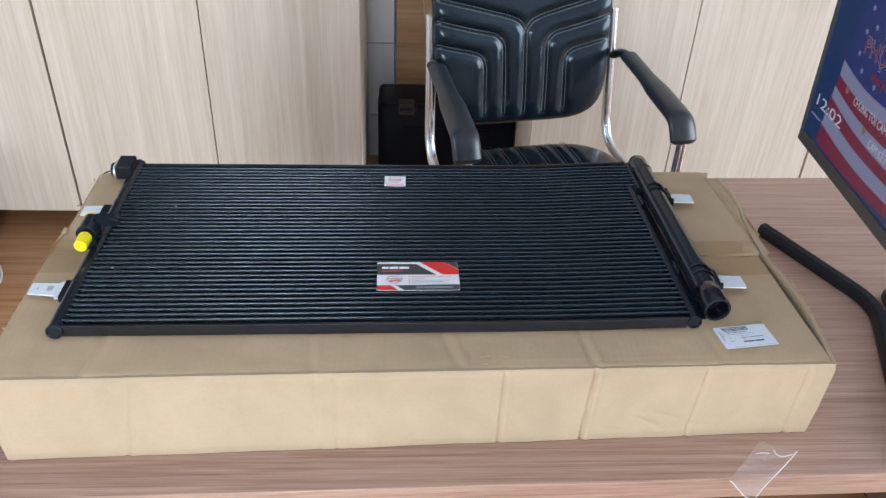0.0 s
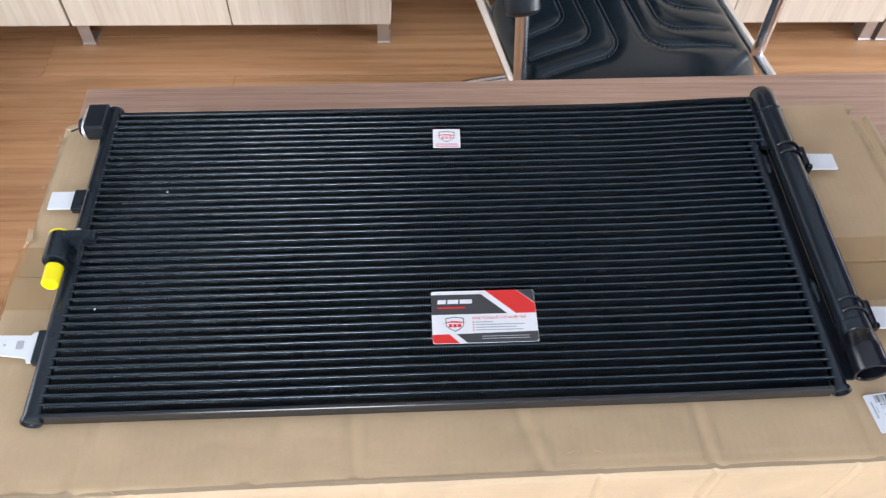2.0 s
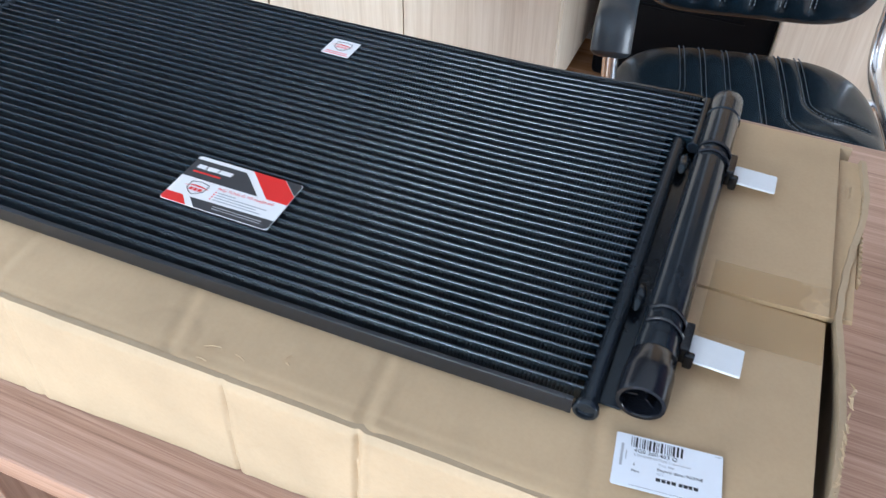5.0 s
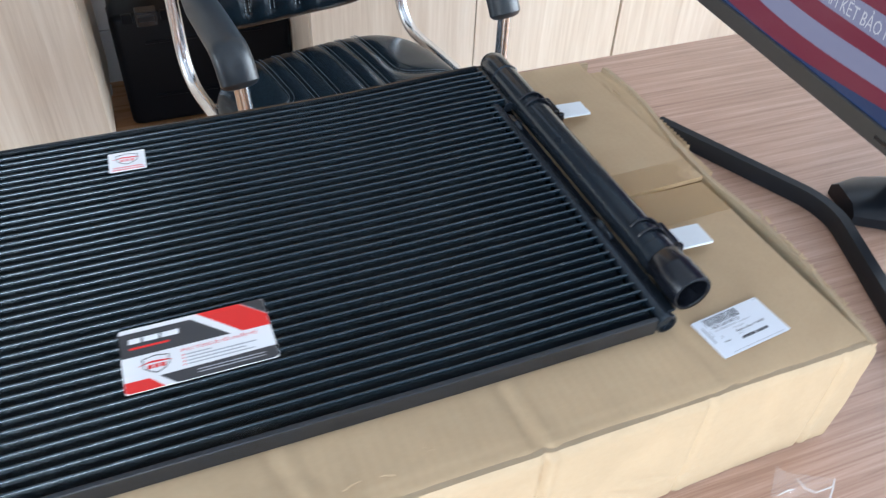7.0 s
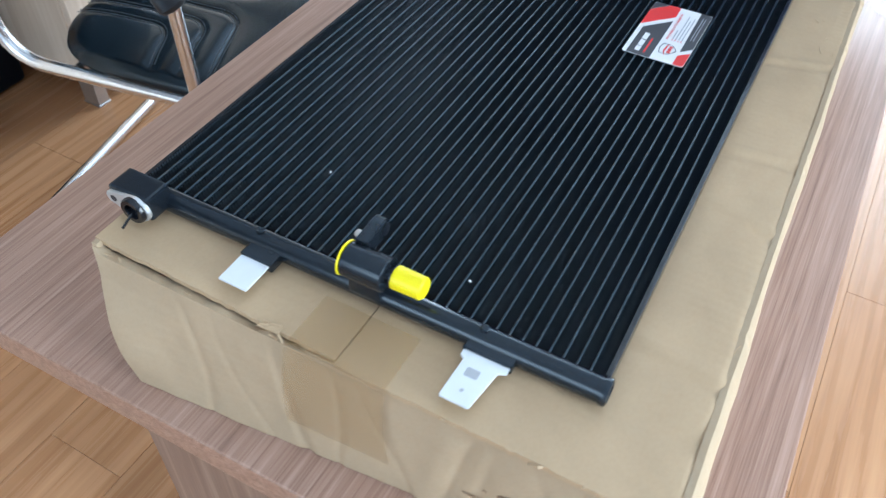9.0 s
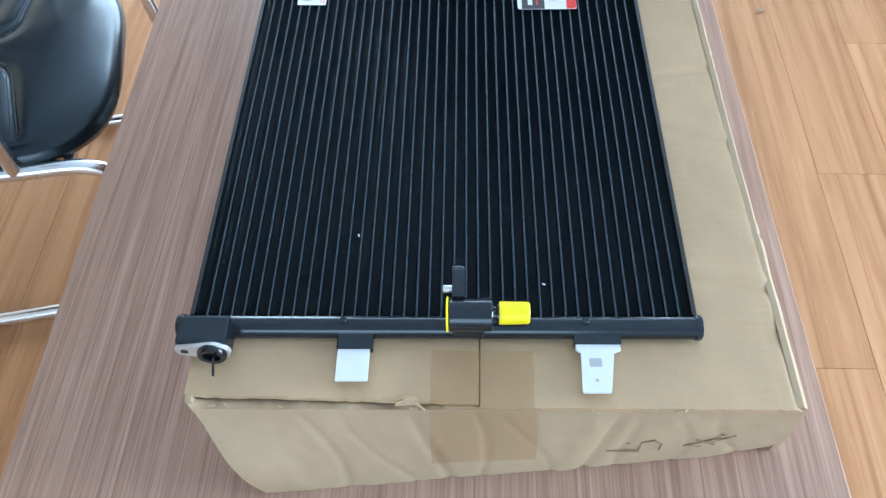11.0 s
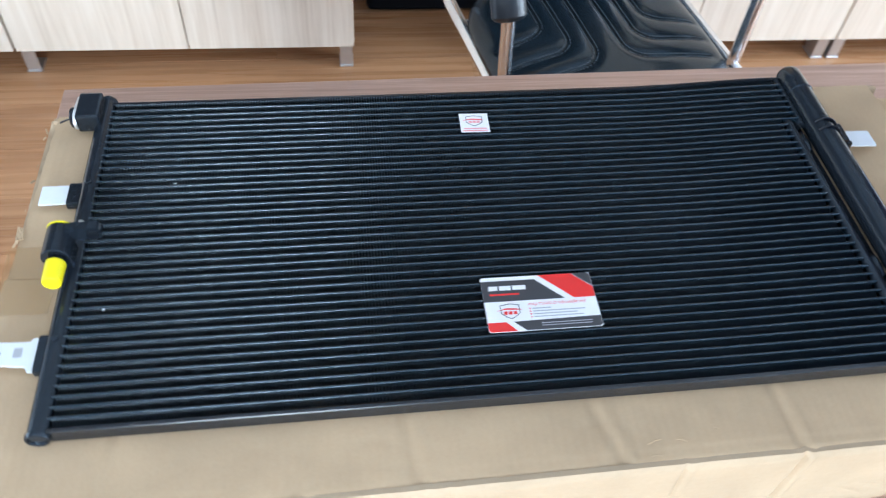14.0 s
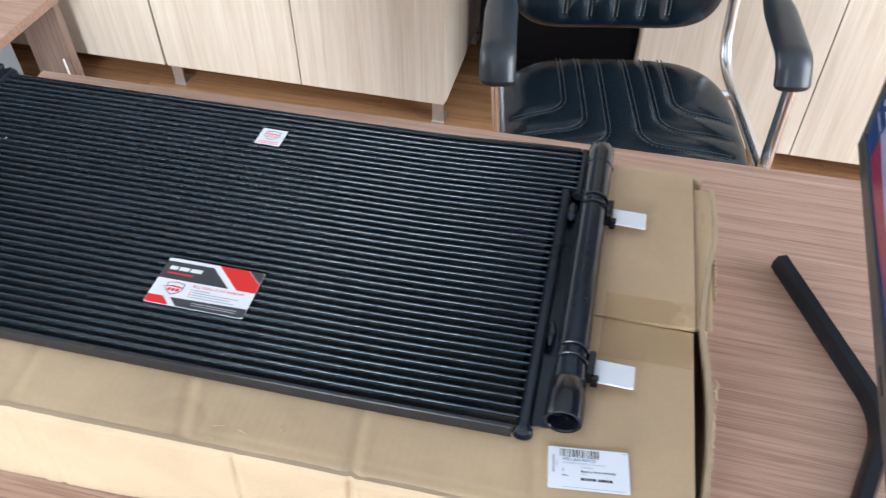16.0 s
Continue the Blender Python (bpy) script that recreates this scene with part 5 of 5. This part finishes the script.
def leg_bar(points, wide, high):
    """A flat-topped bar with chamfered edges along points on the table."""
    bm = bmesh.new()
    rings = []
    pts = [Vector(p) for p in points]
    for i, p in enumerate(pts):
        d = (pts[min(i + 1, len(pts) - 1)] - pts[max(i - 1, 0)]).normalized()
        n = Vector((-d.y, d.x, 0)).normalized()
        w = wide[i] if isinstance(wide, list) else wide
        prof = ((-0.5, 0.0), (-0.5, 0.55), (-0.3, 1.0), (0.3, 1.0), (0.5, 0.55), (0.5, 0.0))
        rings.append([bm.verts.new(p + n * (a * w) + Vector((0, 0, b * high))) for a, b in prof])
    for r0, r1 in zip(rings, rings[1:]):
        for k in range(6):
            bm.faces.new((r0[k], r0[(k + 1) % 6], r1[(k + 1) % 6], r1[k]))
    bm.faces.new(rings[0][::-1])
    bm.faces.new(rings[-1])
    bmesh.ops.recalc_face_normals(bm, faces=bm.faces[:])
    return bm


fork = rounded_path([(0.541, 0.342, TOP + 0.0015), (0.624, 0.160, TOP + 0.0015), (0.536, -0.090, TOP + 0.0015)], 0.035, 8)
part("stand_foot", leg_bar(fork, 0.0165, 0.016), GREY_PLASTIC, mon, "dark grey forked stand foot")
part("stand_foot", leg_bar([(0.640, 0.165, TOP + 0.0015), (0.675, 0.155, TOP + 0.0015), (0.735, 0.145, TOP + 0.0015)], [0.05, 0.075, 0.06], 0.019), GREY_PLASTIC, mon)
part("stand_column", boxed((0.69, 0.12, TOP + 0.02), (0.722, 0.17, 1.06), 0.008, 3), GREY_PLASTIC, mon)
part("stand_arm", boxed((0.615, 0.115, 0.99), (0.70, 0.175, 1.05), 0.006, 2), GREY_PLASTIC, mon)

# scrap of clear film left on the table's front edge
FILM = [(0.334, -0.112, TOP + 0.0005), (0.352, -0.131, TOP - 0.009), (0.409, -0.084, TOP + 0.005), (0.386, -0.060, TOP + 0.0015)]


def film_lift(u, v):
    return 0.003 + 0.004 * wavy(u, v, 3.5, 2.0) + 0.0015 * wavy(u, v, 11, 4.0) + 0.007 * soft(u, 0.55, 1.0) * soft(v, 0.1, 0.8)


film = tagged(part("film_scrap", sheet(FILM, 26, 18, 0.0002, film_lift), CLEAR_FILM), "crumpled scrap of clear plastic film on the table edge", "film")


def film_point(u, v):
    a, b, c, d = (Vector(p) for p in FILM)
    n = (b - a).cross(d - a).normalized()
    return (1 - u) * (1 - v) * a + u * (1 - v) * b + u * v * c + (1 - u) * v * d + n * (film_lift(u, v) + 0.0002)


# white highlights of the film's edges and folds, made as thin pale strips
for name, line in (("edge_glint", [(1.0, k / 10) for k in range(11)]), ("edge_glint", [(k / 6, 0.0) for k in range(7)]), ("fold", [(0.15, 0.70), (0.3, 0.78), (0.45, 0.83)]), ("fold", [(0.45, 0.95), (0.62, 0.86), (0.8, 0.84), (0.97, 0.9)])):
    part(name, swept([film_point(u, v) for u, v in line], 0.00045, 6), GLINT_FILM, film, "pale strip drawn as the highlight on a film edge and crease")

# ---- clutter on the floor under the table ----
carton2 = thing("storage_box", (0.72, 0.17, 0), "low brown wooden box with odds and ends under the table", "box")
for lo, hi in (((0.5, 0.1, 0.002), (0.95, 0.115, 0.13)), ((0.5, 0.285, 0.002), (0.95, 0.3, 0.13)), ((0.5, 0.1155, 0.002), (0.515, 0.2845, 0.13)), ((0.935, 0.1155, 0.002), (0.95, 0.2845, 0.13))):
    part("board", boxed(lo, hi, 0.001, 1), TABLE_WOOD, carton2)
part("bottom", boxed((0.5155, 0.1155, 0.0), (0.9345, 0.2845, 0.01)), TABLE_WOOD, carton2)
heap = sheet([(0.53, 0.13, 0.05), (0.92, 0.13, 0.05), (0.92, 0.27, 0.08), (0.53, 0.27, 0.08)], 44, 26, 0.0006, lambda u, v: 0.05 + 0.075 * wavy(u * 2, v, 2.6, 7.0) + 0.025 * wavy(u * 2, v, 9, 8.0))
tagged(part("plastic_bag", heap, BAG_FILM), "crumpled pale plastic bag lying in the wooden box", "bag")


def loops(cx, cy, z, r, turns, seed):
    rnd = random.Random(seed)
    pts = []
    for k in range(turns * 20):
        a = k / 20 * 2 * math.pi
        rr = r * (0.8 + 0.3 * rnd.random() * 0.3 + 0.15 * math.sin(a * 0.31))
        pts.append((cx + rr * math.cos(a), cy + rr * 0.7 * math.sin(a), z + 0.018 * math.sin(a * 0.43) + 0.022 + 0.006 * math.sin(a * 1.3)))
    return pts


tagged(part("cable_coil", swept(loops(0.90, 0.045, 0.03, 0.055, 6, 1), 0.0042, 7), BLACK_CABLE), "tangled coil of black cable on the floor", "cable")
tagged(part("cable_coil", swept(loops(0.80, 0.015, 0.0, 0.035, 4, 2) + [(0.78, -0.05, 0.004), (0.72, -0.07, 0.004)], 0.0038, 7), BLACK_CABLE), "tangled coil of black cable on the floor", "cable")
tagged(part("power_adapter", boxed((0.72, 0.02, 0.0), (0.80, 0.085, 0.034), 0.005, 2, pose(0, 0, 0)), GREY_PLASTIC), "grey power adapter lying on the floor", "adapter")
socket = thing("extension_socket", (0.56, -0.01, 0), "white extension socket with plugs lying on the floor", "socket")
part("body", boxed((-0.05, -0.02, 0.0), (0.05, 0.02, 0.026), 0.005, 2, pose(0.56, 0.0, 0, 0, 0, 24)), WHITE_CABLE, socket)
part("plug", boxed((-0.016, -0.016, 0.024), (0.016, 0.016, 0.052), 0.007, 2, pose(0.545, -0.006, 0, 0, 0, 24)), WHITE_CABLE, socket, "white plug")
part("plug", boxed((-0.016, -0.016, 0.024), (0.016, 0.016, 0.048), 0.007, 2, pose(0.585, 0.012, 0, 0, 0, 24)), GREY_PLASTIC, socket, "grey plug")
rnd = random.Random(8)
for k in range(5):
    x, y = 0.60 + 0.075 * k, 0.025 + 0.02 * math.sin(k * 1.7)
    line = [(x - 0.06, y - 0.03 + rnd.uniform(-0.02, 0.02), 0.008), (x, y + rnd.uniform(-0.03, 0.02), 0.02 + rnd.uniform(0, 0.04)), (x + 0.06, y + rnd.uniform(-0.03, 0.02), 0.015 + rnd.uniform(0, 0.04)), (x + 0.12, y + rnd.uniform(-0.04, 0.01), 0.006)]
    tagged(part("cable", swept(rounded_path(line, 0.06), rnd.uniform(0.0024, 0.0034), 8), (WHITE_CABLE, BLACK_CABLE, PC_METAL)[k % 3]), "loose cable tangled on the floor under the table", "cable", "cables under the table")
for mat, line in ((PC_METAL, [(0.66, -0.03, 0.006), (0.80, -0.055, 0.005), (0.95, -0.075, 0.005), (1.02, -0.085, 0.005)]),
                  (BLACK_CABLE, [(0.90, -0.02, 0.03), (0.885, -0.055, 0.012), (0.86, -0.06, 0.006), (0.84, -0.03, 0.02), (0.86, 0.0, 0.05)])):
    tagged(part("cable", swept(rounded_path(line, 0.05), 0.0036, 8), mat), "slack cable trailing over the floor", "cable", "cables under the table")
# long crumpled bag that lies over the box, and the plug on it
bm = bmesh.new()
rings = []
for i in range(31):
    s_ = i / 30
    c = Vector((0.575 + 0.235 * s_, 0.020 + 0.045 * s_, 0.055 + 0.125 * s_))
    girth = (0.010 + 0.014 * math.sin(math.pi * min(1.0, s_ * 1.15))) * (1 + 0.35 * wavy(s_ * 3, 0.0, 4, 5.0))
    ring = []
    for j in range(22):
        a_ = 2 * math.pi * j / 22
        g = girth * (1 + 0.30 * noise.noise(Vector((6 * s_, 1.6 * math.cos(a_), 1.6 * math.sin(a_)))) + 0.12 * noise.noise(Vector((22 * s_, 4 * math.cos(a_), 4 * math.sin(a_)))))
        ring.append(bm.verts.new(c + Vector((-0.35 * g * math.sin(a_), 1.25 * g * math.cos(a_), g * math.sin(a_)))))
    rings.append(ring)
for r0, r1 in zip(rings, rings[1:]):
    for j in range(22):
        bm.faces.new((r0[j], r0[(j + 1) % 22], r1[(j + 1) % 22], r1[j]))
bmesh.ops.recalc_face_normals(bm, faces=bm.faces[:])
tagged(part("plastic_bag", bm, BAG_FILM), "long crumpled pale green plastic bag leaning on the box", "bag")
tagged(part("power_plug", boxed((-0.014, -0.012, -0.010), (0.014, 0.012, 0.012), 0.005, 2, pose(0.815, 0.062, 0.186, 20, -30, 25)), WHITE_CABLE), "white power plug resting on the plastic bag", "plug")
part_bag = sheet([(0.50, -0.03, 0.004), (0.70, -0.06, 0.004), (0.74, 0.02, 0.01), (0.52, 0.03, 0.01)], 26, 14, 0.0005, lambda u, v: 0.018 + 0.02 * wavy(u * 2, v, 3.5, 17.0) + 0.01 * wavy(u * 2, v, 11, 18.0))
tagged(part("plastic_wrap", part_bag, BAG_FILM), "crumpled strip of pale plastic wrap on the floor", "wrap")
leaf = sheet([(-0.012, -0.003, 0.001), (0.012, -0.004, 0.001), (0.014, 0.004, 0.001), (-0.01, 0.004, 0.001)], 8, 4, 0.0004, lambda u, v: 0.003 * math.sin(3 * u))
bmesh.ops.transform(leaf, matrix=pose(1.03, -0.545, 0, 0, 0, -60), verts=leaf.verts[:])
tagged(part("dry_leaf", leaf, STAMP_INK), "small dry leaf scrap on the floor", "scrap")

# ---- floor planks ----
PW, PL = 0.158, 1.215
plank = mesh_of(boxed((0.0003, 0.0003, -0.0021), (PL - 0.0003, PW - 0.0003, 0.0), 0.0005, 1), "plank", FLOOR_WOOD)
row = 0
y = -0.092 - PW * 15
while y < Y1 + 0.1:
    x = 0.915 - PL * 4 + (0.0, -0.405, 0.36, -0.2, 0.52)[row % 5]
    while x < X1:
        lo, hi = max(x, X0), min(x + PL, X1)
        if hi - lo > 0.99 * PL:
            p = part("plank", plank, FLOOR_WOOD, floor, local=True)
            p.location = (x, y, 0)
        elif hi - lo > 0.05:
            p = part("plank", boxed((0.0003, 0.0003, -0.0021), (hi - lo - 0.0003, PW - 0.0003, 0.0), 0.0005, 1), FLOOR_WOOD, floor, local=True)
            p.location = (lo, y, 0)
        x += PL
    y += PW
    row += 1
